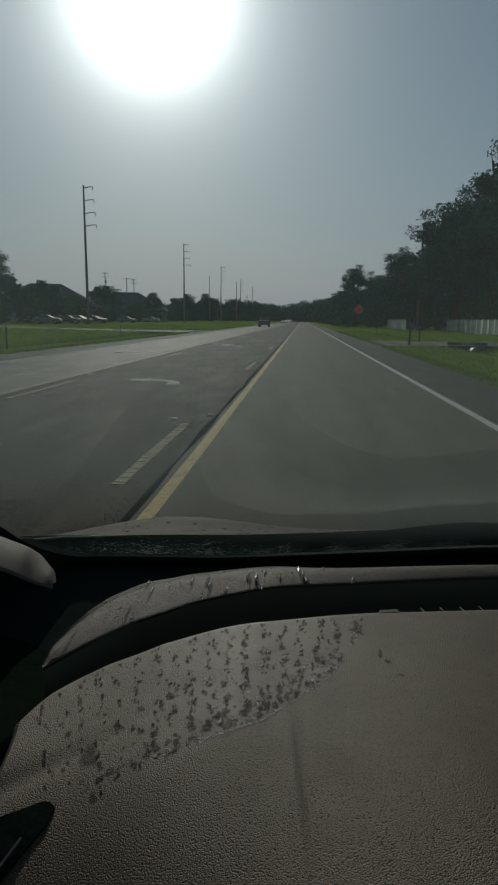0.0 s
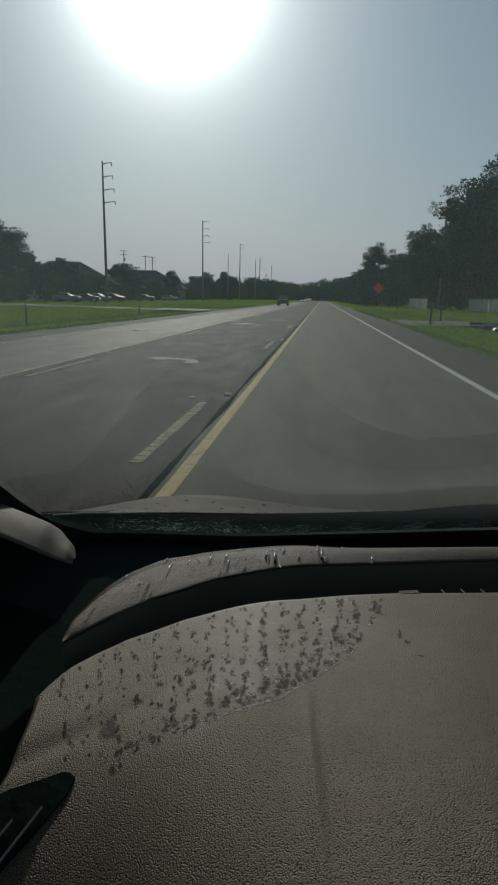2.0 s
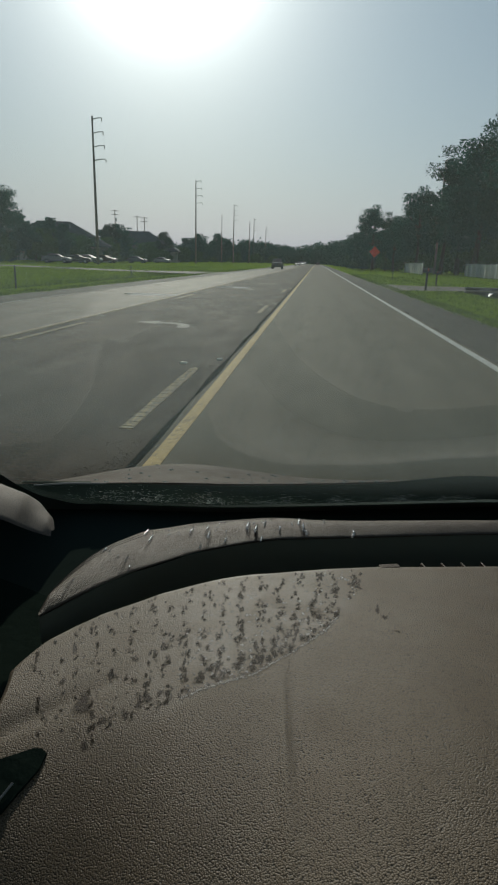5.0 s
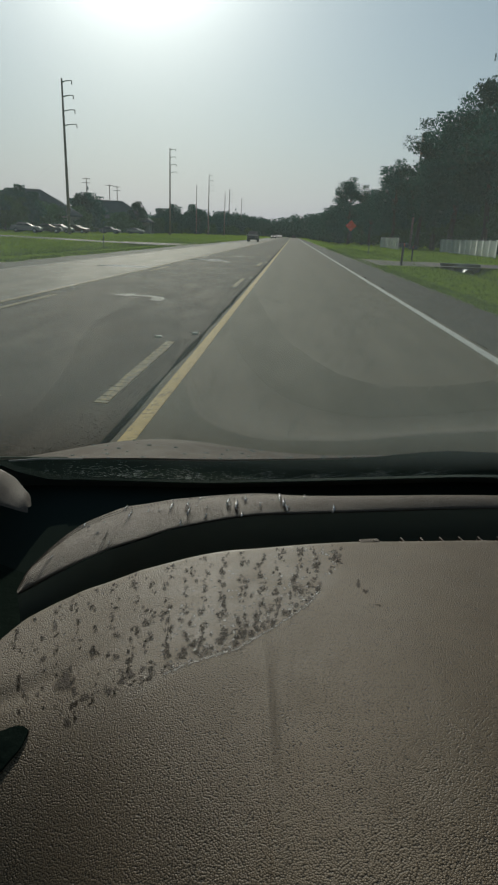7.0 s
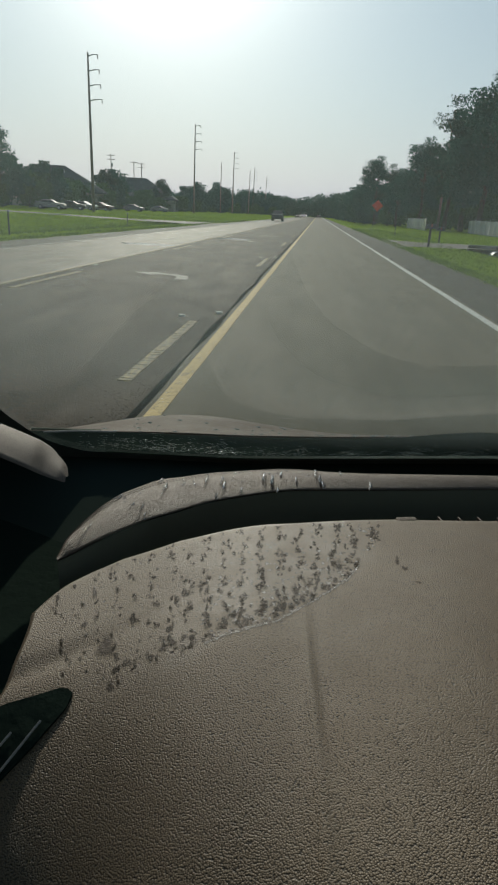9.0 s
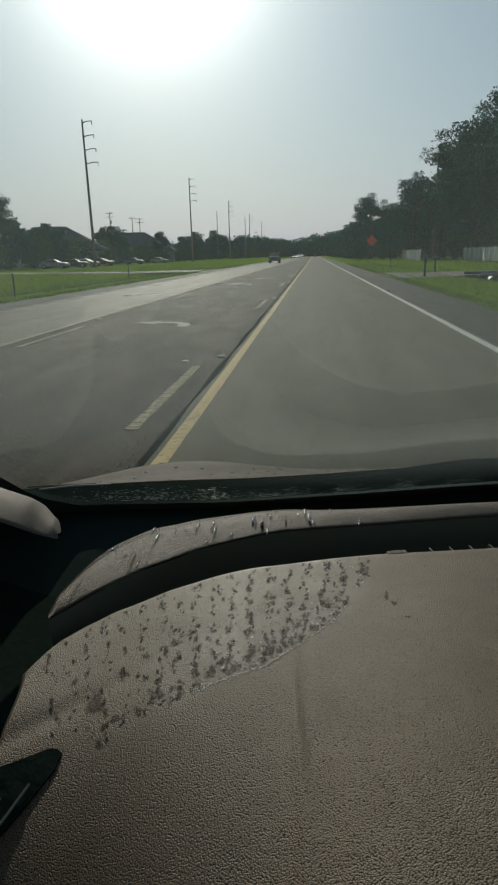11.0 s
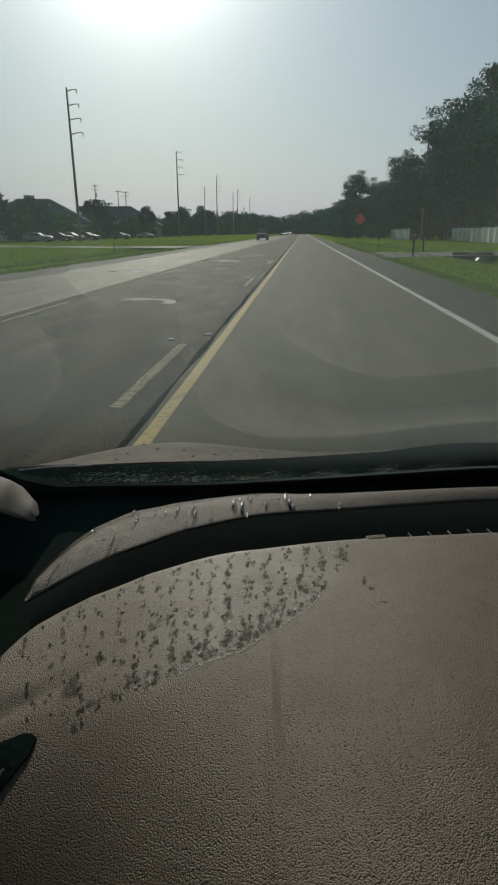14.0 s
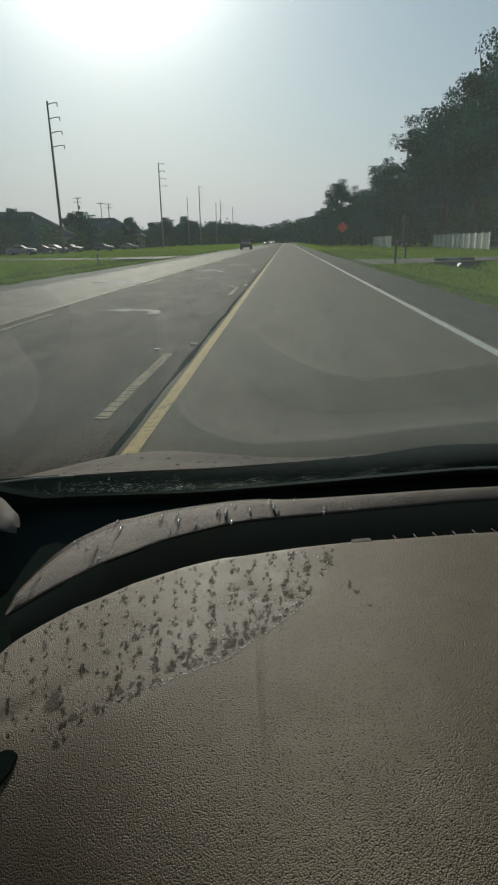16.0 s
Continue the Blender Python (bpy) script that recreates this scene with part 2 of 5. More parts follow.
def glass_material(name, haze, tint=(0.94, 0.97, 0.95)):
    """Glass with a thin film of dust that scatters the sun and stands in for haze."""
    m = bpy.data.materials.new(name)
    m.use_nodes = True
    nt = m.node_tree
    nt.nodes.clear()
    out = nt.nodes.new("ShaderNodeOutputMaterial")
    clear = node(m, "ShaderNodeBsdfTransparent", Color=(*tint, 1))
    gloss = node(m, "ShaderNodeBsdfGlossy", Color=(1, 1, 1, 1), Roughness=0.02)
    fres = node(m, "ShaderNodeFresnel", IOR=1.15)
    mix1 = nt.nodes.new("ShaderNodeMixShader")
    link(m, fres.outputs[0], mix1.inputs[0])
    link(m, clear.outputs[0], mix1.inputs[1])
    link(m, gloss.outputs[0], mix1.inputs[2])
    dust = node(m, "ShaderNodeBsdfTranslucent", Color=(0.61, 0.73, 0.685, 1))
    v = coords(m)
    sep = node(m, "ShaderNodeSeparateXYZ")
    link(m, v, sep.inputs[0])
    # the added haze weakens towards the lower edge of the glass
    haze_fade = node(m, "ShaderNodeMapRange")
    haze_fade.inputs["From Min"].default_value, haze_fade.inputs["From Max"].default_value = 1.060, 1.225
    haze_fade.inputs["To Min"].default_value, haze_fade.inputs["To Max"].default_value = 0.03, 1.0
    link(m, sep.outputs["Z"], haze_fade.inputs["Value"])
    a = noise_of(m, v, 3.0, 5.0, 0.6, 0.3, 0.75)
    b = noise_of(m, v, 1400.0, 2.0, 0.5, 0.3, 0.8)
    amount = mathed(m, "MULTIPLY", mathed(m, "ADD", mathed(m, "MULTIPLY", a, 0.5), mathed(m, "ADD", mathed(m, "MULTIPLY", b, 0.15), 0.6)), mathed(m, "MULTIPLY", haze_fade.outputs["Result"], haze))
    mix2 = nt.nodes.new("ShaderNodeMixShader")
    link(m, amount, mix2.inputs[0])
    link(m, mix1.outputs[0], mix2.inputs[1])
    link(m, dust.outputs[0], mix2.inputs[2])
    link(m, mix2.outputs[0], out.inputs["Surface"])
    return m


M_GLASS = glass_material("dusty_windscreen_glass", 0.097)
M_SIDEGLASS = glass_material("side_glass", 0.01, (0.6, 0.65, 0.62))


def asphalt(name, dark, pale, rough, seed, coarse=0.0):
    m = material(name, dark, rough, spec=0.08)
    v = coords(m)
    big = noise_of(m, coords(m, (1.0, 0.12, 1.0)), 0.9 + seed, 5.0, 0.6, 0.32, 0.7)
    grit = noise_of(m, v, 130.0, 3.0, 0.7, 0.3, 0.75)
    mid = noise_of(m, coords(m, (1.0, 0.3, 1.0)), 2.3, 6.0, 0.65, 0.35, 0.7)
    c = mixed(m, big, dark, pale)
    c = mixed(m, mathed(m, "MULTIPLY", mid, 0.35), c, tuple(0.6 * x for x in dark))
    c = mixed(m, mathed(m, "MULTIPLY", grit, 0.30), c, tuple(min(1.0, 1.9 * x) for x in pale))
    # polished wheel tracks and old tyre streaks along the lane
    tracks = noise_of(m, coords(m, (1.0, 0.012, 1.0)), 1.7 + seed, 5.0, 0.6, 0.38, 0.66)
    c = mixed(m, mathed(m, "MULTIPLY", tracks, 0.34), c, tuple(0.62 * x for x in dark))
    relief = grit
    if coarse:
        stones = node(m, "ShaderNodeTexVoronoi", Scale=34.0)
        link(m, v, stones.inputs["Vector"])
        bare = noise_of(m, coords(m, (1.0, 0.4, 1.0)), 0.8, 5.0, 0.65, 0.36, 0.58)
        pit = mathed(m, "MULTIPLY", mathed(m, "MULTIPLY", stones.outputs["Distance"], bare), coarse)
        c = mixed(m, pit, c, tuple(0.2 * x for x in dark))
        glint = mathed(m, "MULTIPLY", noise_of(m, v, 26.0, 4.0, 0.75, 0.58, 0.70), mathed(m, "MULTIPLY", bare, 0.9))
        c = mixed(m, glint, c, tuple(2.6 * x for x in pale))
        relief = mathed(m, "SUBTRACT", grit, mathed(m, "MULTIPLY", pit, 1.5))
    link(m, c, bsdf(m).inputs["Base Color"])
    r = node(m, "ShaderNodeMapRange")
    r.inputs["To Min"].default_value, r.inputs["To Max"].default_value = rough - 0.05, rough + 0.05
    link(m, mid, r.inputs["Value"])
    link(m, r.outputs["Result"], bsdf(m).inputs["Roughness"])
    bumped(m, relief, 0.003, 0.7)
    return m


M_NEWROAD = asphalt("smooth_grey_asphalt", (0.083, 0.074, 0.051), (0.106, 0.093, 0.064), 0.78, 0.0)
M_OLDROAD = asphalt("dark_worn_asphalt", (0.019, 0.0115, 0.0062), (0.060, 0.041, 0.025), 0.8, 0.4, 1.5)
M_FARLANE = asphalt("pale_worn_asphalt", (0.040, 0.031, 0.022), (0.086, 0.068, 0.050), 0.70, 0.2)
M_SHOULDER = asphalt("shoulder_asphalt", (0.036, 0.036, 0.028), (0.050, 0.047, 0.037), 0.8, 0.3)
M_TAR = asphalt("tar_seam", (0.012, 0.012, 0.012), (0.025, 0.025, 0.023), 0.95, 0.1)
bsdf(M_TAR).inputs["Specular IOR Level"].default_value = 0.0
M_CONCRETE = asphalt("weathered_concrete", (0.27, 0.26, 0.23), (0.38, 0.36, 0.32), 0.75, 0.2)
M_DRIVE = asphalt("sandy_grey_driveway", (0.115, 0.105, 0.085), (0.175, 0.160, 0.130), 0.8, 0.5)
M_GRIT = material("wet_dark_grit", (0.05, 0.045, 0.04), 0.8, spec=0.04)
M_GRIT_INFO = node(M_GRIT, "ShaderNodeNewGeometry")
link(M_GRIT, mixed(M_GRIT, M_GRIT_INFO.outputs["Random Per Island"], (0.020, 0.015, 0.011), (0.080, 0.066, 0.050)), bsdf(M_GRIT).inputs["Base Color"])


def paint(name, base, worn=0.75, lo=0.50):
    """Road paint; worn says how much of it has gone, lo how widely."""
    m = material(name, base, 0.75, spec=0.1)
    v = coords(m)
    wear = noise_of(m, v, 22.0, 9.0, 0.8, lo, lo + 0.14)
    crack = noise_of(m, coords(m, (1.0, 0.6, 1.0)), 5.0, 8.0, 0.75, 0.56, 0.68)
    w = mathed(m, "MULTIPLY", mathed(m, "MAXIMUM", wear, crack), worn)
    c = mixed(m, w, base, (0.075, 0.073, 0.068))
    link(m, c, bsdf(m).inputs["Base Color"])
    bumped(m, noise_of(m, v, 90.0, 3.0), 0.002)
    return m


M_YELLOW = paint("yellow_road_paint", (0.50, 0.36, 0.14))
M_FADED = paint("faded_yellow_road_paint", (0.36, 0.27, 0.11), 0.92, 0.40)
M_OLDWHITE = paint("faded_white_road_paint", (0.40, 0.39, 0.35), 0.9, 0.41)
M_WHITE = paint("white_road_paint", (0.54, 0.54, 0.50))


def grass_material(name, a, b, c):
    m = material(name, a, 0.95, spec=0.0)
    v = coords(m)
    n1 = noise_of(m, v, 0.12, 6.0, 0.6, 0.35, 0.68)
    n2 = noise_of(m, v, 3.5, 6.0, 0.7, 0.3, 0.72)
    col = mixed(m, n1, a, b)
    col = mixed(m, mathed(m, "MULTIPLY", n2, 0.55), col, c)
    link(m, col, bsdf(m).inputs["Base Color"])
    bumped(m, mathed(m, "ADD", n2, noise_of(m, v, 25.0, 4.0)), 0.12)
    return m


M_GRASS = grass_material("mown_grass", (0.195, 0.300, 0.026), (0.270, 0.370, 0.040), (0.115, 0.190, 0.020))


def leaf_material(name, a, b, trans=0.25):
    m = material(name, a, 0.85, spec=0.06)
    g = node(m, "ShaderNodeNewGeometry")
    o = node(m, "ShaderNodeObjectInfo")
    r = mathed(m, "FRACT", mathed(m, "ADD", g.outputs["Random Per Island"], o.outputs["Random"]), 0.0)
    col = mixed(m, r, a, b)
    big = noise_of(m, coords(m), 0.6, 3.0, 0.5, 0.3, 0.7)
    col = mixed(m, mathed(m, "MULTIPLY", big, 0.5), col, tuple(0.55 * x for x in a))
    link(m, col, bsdf(m).inputs["Base Color"])
    tr = node(m, "ShaderNodeBsdfTranslucent")
    link(m, col, tr.inputs["Color"])
    mx = m.node_tree.nodes.new("ShaderNodeMixShader")
    mx.inputs[0].default_value = trans
    out = m.node_tree.nodes["Material Output"]
    link(m, bsdf(m).outputs[0], mx.inputs[1])
    link(m, tr.outputs[0], mx.inputs[2])
    link(m, mx.outputs[0], out.inputs["Surface"])
    return m


# bluish green: haze over the trees is put into the leaf colour
M_LEAF = leaf_material("oak_leaves", (0.025, 0.082, 0.066), (0.045, 0.120, 0.092), 0.34)
M_PINE = leaf_material("pine_needles", (0.024, 0.060, 0.046), (0.040, 0.082, 0.058), 0.10)
M_SHRUB = leaf_material("shrub_leaves", (0.040, 0.105, 0.046), (0.070, 0.145, 0.060), 0.25)
M_BLADE = leaf_material("grass_blades", (0.120, 0.190, 0.040), (0.190, 0.250, 0.070), 0.35)
M_BARK = material("grey_bark", (0.060, 0.054, 0.047), 0.9, spec=0.05)
link(M_BARK, mixed(M_BARK, noise_of(M_BARK, coords(M_BARK, (1, 1, 0.2)), 7.0, 6.0, 0.7, 0.3, 0.7), (0.040, 0.037, 0.033), (0.085, 0.078, 0.068)), bsdf(M_BARK).inputs["Base Color"])
bumped(M_BARK, noise_of(M_BARK, coords(M_BARK, (1, 1, 0.2)), 12.0, 5.0), 0.05)
M_POLE = material("weathered_pole_wood", (0.16, 0.13, 0.11), 0.85)
link(M_POLE, mixed(M_POLE, noise_of(M_POLE, coords(M_POLE, (6, 6, 0.3)), 2.0, 6.0, 0.6, 0.3, 0.7), (0.11, 0.09, 0.075), (0.22, 0.19, 0.16)), bsdf(M_POLE).inputs["Base Color"])
M_STEEL = material("galvanised_steel", (0.35, 0.36, 0.36), 0.45, 0.7)
M_INSUL = material("grey_insulator", (0.25, 0.24, 0.24), 0.4)
M_FENCE = material("white_vinyl_fence", (0.72, 0.72, 0.69), 0.5)
link(M_FENCE, mixed(M_FENCE, noise_of(M_FENCE, coords(M_FENCE), 3.0, 5.0, 0.6, 0.4, 0.75), (0.86, 0.86, 0.83), (0.66, 0.67, 0.62)), bsdf(M_FENCE).inputs["Base Color"])
nt_mix = M_FENCE.node_tree.nodes.new("ShaderNodeMixShader")
nt_mix.inputs[0].default_value = 0.8
fence_through = node(M_FENCE, "ShaderNodeBsdfTranslucent", Color=(0.9, 0.9, 0.88, 1))
link(M_FENCE, bsdf(M_FENCE).outputs[0], nt_mix.inputs[1])
link(M_FENCE, fence_through.outputs[0], nt_mix.inputs[2])
link(M_FENCE, nt_mix.outputs[0], M_FENCE.node_tree.nodes["Material Output"].inputs["Surface"])
M_SIGN = material("orange_red_sign_sheet", (0.55, 0.06, 0.03), 0.5)
M_MAILBOX = material("black_painted_metal", (0.02, 0.02, 0.02), 0.4)
M_TYRE = material("tyre_rubber", (0.02, 0.02, 0.02), 0.85)
M_CARGLASS = material("dark_car_glass", (0.02, 0.025, 0.03), 0.05)
M_LAMP = material("headlamp", (0.9, 0.9, 0.88), 0.1)
bsdf(M_LAMP).inputs["Emission Color"].default_value = (1, 0.97, 0.9, 1)
bsdf(M_LAMP).inputs["Emission Strength"].default_value = 6.0
M_PUDDLE = material("rain_water_film", (0.02, 0.02, 0.02), 0.04)
M_STUD = material("reflector_plastic", (0.6, 0.55, 0.42), 0.15)

# ---- ground and road ----
def ground_height(x, y):
    z = -0.06
    if x > 4.0:
        z += 0.05 * smoothstep((x - 4.0) / 1.0)
        z -= 0.55 * math.exp(-((x - 10.4) / 1.1) ** 2)
        z += 0.10 * smoothstep((x - 12.0) / 6.0)
    if x < -10.5:
        z += 0.06 * smoothstep((-10.5 - x) / 1.0)
        z -= 0.22 * math.exp(-((x + 15.0) / 1.6) ** 2)
        z += 0.15 * smoothstep((-18.0 - x) / 20.0)
    if abs(x) > 4:
        z += 0.035 * noise.noise(Vector((x * 0.4, y * 0.25, 0.0))) * min(1.0, (abs(x) - 4) / 2)
    return z


gx = sorted({*np.linspace(-2500, -120, 12), *np.linspace(-120, -30, 16), *np.linspace(-30, -10.4, 26), *np.linspace(-10.4, 4.0, 6), *np.linspace(4.0, 24.0, 56), *np.linspace(24, 120, 16), *np.linspace(120, 2500, 12)})
gy = sorted({*np.linspace(-400, -10, 6), *np.linspace(-10, 100, 80), *np.linspace(100, 460, 50), *np.linspace(460, 4000, 12)})
ground = part("ground", grid_mesh(lambda x, y: (x, y, ground_height(x, y)), gx, gy), M_GRASS, smooth=True)
tagged(ground, "flat mown green grass beside the highway", "grass", kind="structure")

ROAD_END = 440.0
road = thing("road", "wide straight asphalt highway with worn lanes", "road", kind="structure")


def strip(x0, x1, z, y0=-40.0, y1=ROAD_END, wobble=0.0, seed=0.0, step=4.0):
    """A slab along the road with slightly uneven edges."""
    n = max(2, int((y1 - y0) / step) + 1)
    bm = bmesh.new()
    rows = []
    for y in np.linspace(y0, y1, n):
        a = x0 + wobble * noise.noise(Vector((seed, y * 0.6, 0)))
        b = x1 + wobble * noise.noise(Vector((seed + 9, y * 0.6, 0)))
        rows.append([bm.verts.new(p) for p in ((a, y, -0.2), (a, y, z), (b, y, z), (b, y, -0.2))])
    for r, q in zip(rows, rows[1:]):
        for i in range(3):
            bm.faces.new((r[i], q[i], q[i + 1], r[i + 1]))
    return bm


part("old_lane", strip(-5.30, -1.19, 0.0), M_OLDROAD, road, "dark patched turning lane")
part("new_lane", strip(-1.20, 2.80, 0.010, wobble=0.02, step=1.0), M_NEWROAD, road, "smooth grey resurfaced lane")
part("oncoming_lane", strip(-9.2, -5.30, 0.002), M_FARLANE, road, "pale worn lane")
part("shoulder", strip(2.80, 4.45, -0.004, wobble=0.22, seed=3.0, step=0.8), M_SHOULDER, road)
part("shoulder", strip(-10.8, -9.2, -0.004, wobble=0.25, seed=5.0, step=0.8), M_SHOULDER, road)
part("tar_seam", strip(-1.215, -1.158, 0.012, wobble=0.035, seed=12.0, step=0.2, y0=-4, y1=120), M_TAR, road, "ragged black tar seam")


def marking(name, x, y0, y1, mat, z, w=0.13, label=""):
    bm = strip(x - w / 2, x + w / 2, z, y0, y1, wobble=0.012, seed=x, step=1.5)
    return tagged(part(name, bm, mat), label, "road marking", kind="structure")


marking("yellow_edge_line", -1.05, -20, ROAD_END, M_YELLOW, 0.014, 0.115, "solid worn yellow line along the turning lane")


def cracked_dash(x, y0, y1):
    """A dash of thick paint, cracked across into short blocks."""
    rng = np.random.default_rng(int(1000 + y0 * 10 + x))
    bm = bmesh.new()
    y = y0
    while y < y1 - 0.05:
        n = rng.uniform(0.07, 0.2)
        gap = rng.uniform(0.008, 0.022)
        w = 0.06 + rng.uniform(-0.006, 0.004)
        top = [bm.verts.new((x + sx * w + rng.uniform(-0.004, 0.004), y + sy * (n - gap) + rng.uniform(-0.006, 0.006), 0.0055)) for sx, sy in ((-1, 0), (1, 0), (1, 1), (-1, 1))]
        low = [bm.verts.new((p.co.x, p.co.y, -0.01)) for p in top]
        bm.faces.new(top)
        for k in range(4):
            bm.faces.new((low[k], low[(k + 1) % 4], top[(k + 1) % 4], top[k]))
        y += n
    return tagged(part("yellow_dash", bm, M_FADED), "faded broken yellow dash of cracked paint blocks", "road marking", "yellow dashes", "structure")


for y in np.arange(-7.4, 200, 12.2):
    cracked_dash(-1.52, y, y + 3.1)
    cracked_dash(-4.98, y + 5, y + 8.1)
marking("yellow_far_line", -5.36, -20, ROAD_END, M_FADED, 0.007, 0.13, "faded solid line beside the oncoming lane")
marking("white_edge_line", 2.66, -20, ROAD_END, M_WHITE, 0.015, 0.13, "solid white edge line of the lane")
marking("white_far_line", -9.1, -20, ROAD_END, M_OLDWHITE, 0.007, 0.11, "faded white edge line of the far lane")


def flat_blob(rng, cx, cy, rx, ry, z, n=22, rough=0.35, height=0.003):
    """A thin irregular patch with rounded edge."""
    bm = bmesh.new()
    ph = rng.uniform(0, 6.28, 4)
    top, low = [], []
    for k in range(n):
        a = 2 * math.pi * k / n
        r = 1 + rough * (0.5 * math.sin(2 * a + ph[0]) + 0.35 * math.sin(3 * a + ph[1]) + 0.25 * math.sin(5 * a + ph[2]))
        low.append(bm.verts.new((cx + rx * r * math.cos(a), cy + ry * r * math.sin(a), z)))
        top.append(bm.verts.new((cx + 0.93 * rx * r * math.cos(a), cy + 0.93 * ry * r * math.sin(a), z + height)))
    for k in range(n):
        bm.faces.new((low[k], low[(k + 1) % n], top[(k + 1) % n], top[k]))
    bm.faces.new(top)
    return bm


rng = np.random.default_rng(3)
for cx, cy, rx, ry in ((-6.5, 24.0, 1.0, 0.5), (-4.4, 33.0, 0.9, 0.6)):
    ob = part("puddle", flat_blob(rng, cx, cy, rx, ry, 0.003, height=0.0008), M_PUDDLE)
    tagged(ob, "shallow puddle of rain water on the asphalt", "puddle", "puddles", "structure")


def turn_arrow(x, y, side):
    """A painted arrow that bends to one side; side -1 points to the left of travel, turned for its own direction."""
    bm = bmesh.new()
    path = [(0, 0), (0, 0.35), (0.08, 0.62), (0.28, 0.80), (0.72, 0.86)]
    left, right = [], []
    for k, (px, py) in enumerate(path):
        a, b2 = path[max(k - 1, 0)], path[min(k + 1, len(path) - 1)]
        d = Vector((b2[0] - a[0], b2[1] - a[1])).normalized()
        left.append(bm.verts.new((x + side * (px - 0.13 * d.y), y + py + 0.13 * d.x, 0.005)))
        right.append(bm.verts.new((x + side * (px + 0.13 * d.y), y + py - 0.13 * d.x, 0.005)))
    for k in range(len(path) - 1):
        bm.faces.new((left[k], left[k + 1], right[k + 1], right[k]))
    bm.faces.new([bm.verts.new((x + side * px, y + py, 0.005)) for px, py in ((0.70, 0.52), (0.70, 1.22), (1.20, 0.87))])
    bmesh.ops.recalc_face_normals(bm, faces=bm.faces)
    return tagged(part("turn_arrow", bm, M_OLDWHITE), "faded white painted turn arrow in the middle lane", "road marking", "turn arrows", "structure")


turn_arrow(-2.75, 12.6, -1)
turn_arrow(-3.2, 31.0, -1)
turn_arrow(-3.4, 39.0, 1)


def stud_mesh():
    bm = box((-0.05, -0.05, 0), (0.05, 0.05, 0.018))
    for v in bm.verts:
        if v.co.z > 0.01:
            v.co.x *= 0.7
            v.co.y *= 0.45
    me = bpy.data.meshes.new("road_stud")
    bm.to_mesh(me)
    bm.free()
    return me


STUD = stud_mesh()
for x, start in ((-1.30, 8.6), (-1.75, 8.2), (-5.18, 14.5)):
    for k in range(9):
        ob = mesh_part("road_stud", STUD, M_STUD)
        ob.location = (x, start + 12.2 * k, 0.012 if x > -1.35 else 0.004)
        tagged(ob, "small square reflective road stud on asphalt", "road stud", "road studs")

# chippings that stand out of the worn lane, and loose grit beside the tar seam
rng = np.random.default_rng(41)
v, f = [], []
for k in range(4000):
    if k < 2200:
        y = 3.5 + 30 * rng.uniform() ** 1.8
        x = -1.24 - abs(rng.normal(0, 0.16))
        r = rng.uniform(0.003, 0.010)
    else:
        y = 3.4 + 11 * rng.uniform() ** 1.5
        x = rng.uniform(-4.3, -1.26)
        r = rng.uniform(0.002, 0.007)
        if noise.noise(Vector((x * 0.9, y * 0.45, 4.0))) < rng.uniform(-0.25, 0.35):
            continue
    i = len(v)
    v += [(x + r * q * math.cos(a), y + r * q * math.sin(a), z) for q, z in ((1.0, 0.0), (0.7, r * 0.32)) for a in np.linspace(0, 6.28, 5, endpoint=False) + rng.uniform(0, 1)]
    f += [(i + j, i + (j + 1) % 5, i + 5 + (j + 1) % 5, i + 5 + j) for j in range(5)] + [tuple(i + 5 + j for j in range(5))]
me = bpy.data.meshes.new("grit")
me.from_pydata(v, [], f)
tagged(mesh_part("grit", me, M_GRIT, road, "rough bare chippings of the worn lane"), kind="stuff")

bm = grid_mesh(lambda u, v: (4.2 + 17 * u, 40.5 + (3.2 + 2.2 * (1 - u) ** 6) * (v - 0.5) + 2.0 * u, ground_height(4.2 + 17 * u, 42) * (1 if u > 0.7 or u < 0.25 else 0) + 0.03), np.linspace(0, 1, 18), np.linspace(-0.5, 1.5, 5))
tagged(part("driveway", bm, M_DRIVE), "sandy grey driveway crossing the grass verge", "driveway", kind="structure")
bm = grid_mesh(lambda u, v: (-10.6 - 60 * u, 66 + (5 + 8 * (1 - u) ** 8) * (v - 0.5), 0.005 + 0.16 * smoothstep((60 * u - 7.4) / 20)), np.linspace(0, 1, 24), np.linspace(0, 1, 5))
tagged(part("side_road", bm, M_DRIVE), "sandy grey side road joining the highway", "side road", kind="structure")

# rough grass along the edges
rng = np.random.default_rng(11)


def blades(n, xs, ys, tall):
    x, y = rng.uniform(*xs, n), ys[0] + (ys[1] - ys[0]) * rng.uniform(0, 1, n) ** 1.6
    verts, faces = [], []
    for a, b in zip(x, y):
        z = ground_height(a, b) - 0.01
        for _ in range(3):
            t, h, w = rng.uniform(0, 6.28), tall * rng.uniform(0.4, 1.0), rng.uniform(0.008, 0.02)
            dx, dy, lean = w * math.cos(t), w * math.sin(t), rng.uniform(-0.5, 0.5, 2) * h
            k = len(verts)
            verts += [(a - dx, b - dy, z), (a + dx, b + dy, z), (a + lean[0], b + lean[1], z + h)]
            faces.append((k, k + 1, k + 2))
            a, b = a + rng.normal(0, 0.05), b + rng.normal(0, 0.05)
    return verts, faces


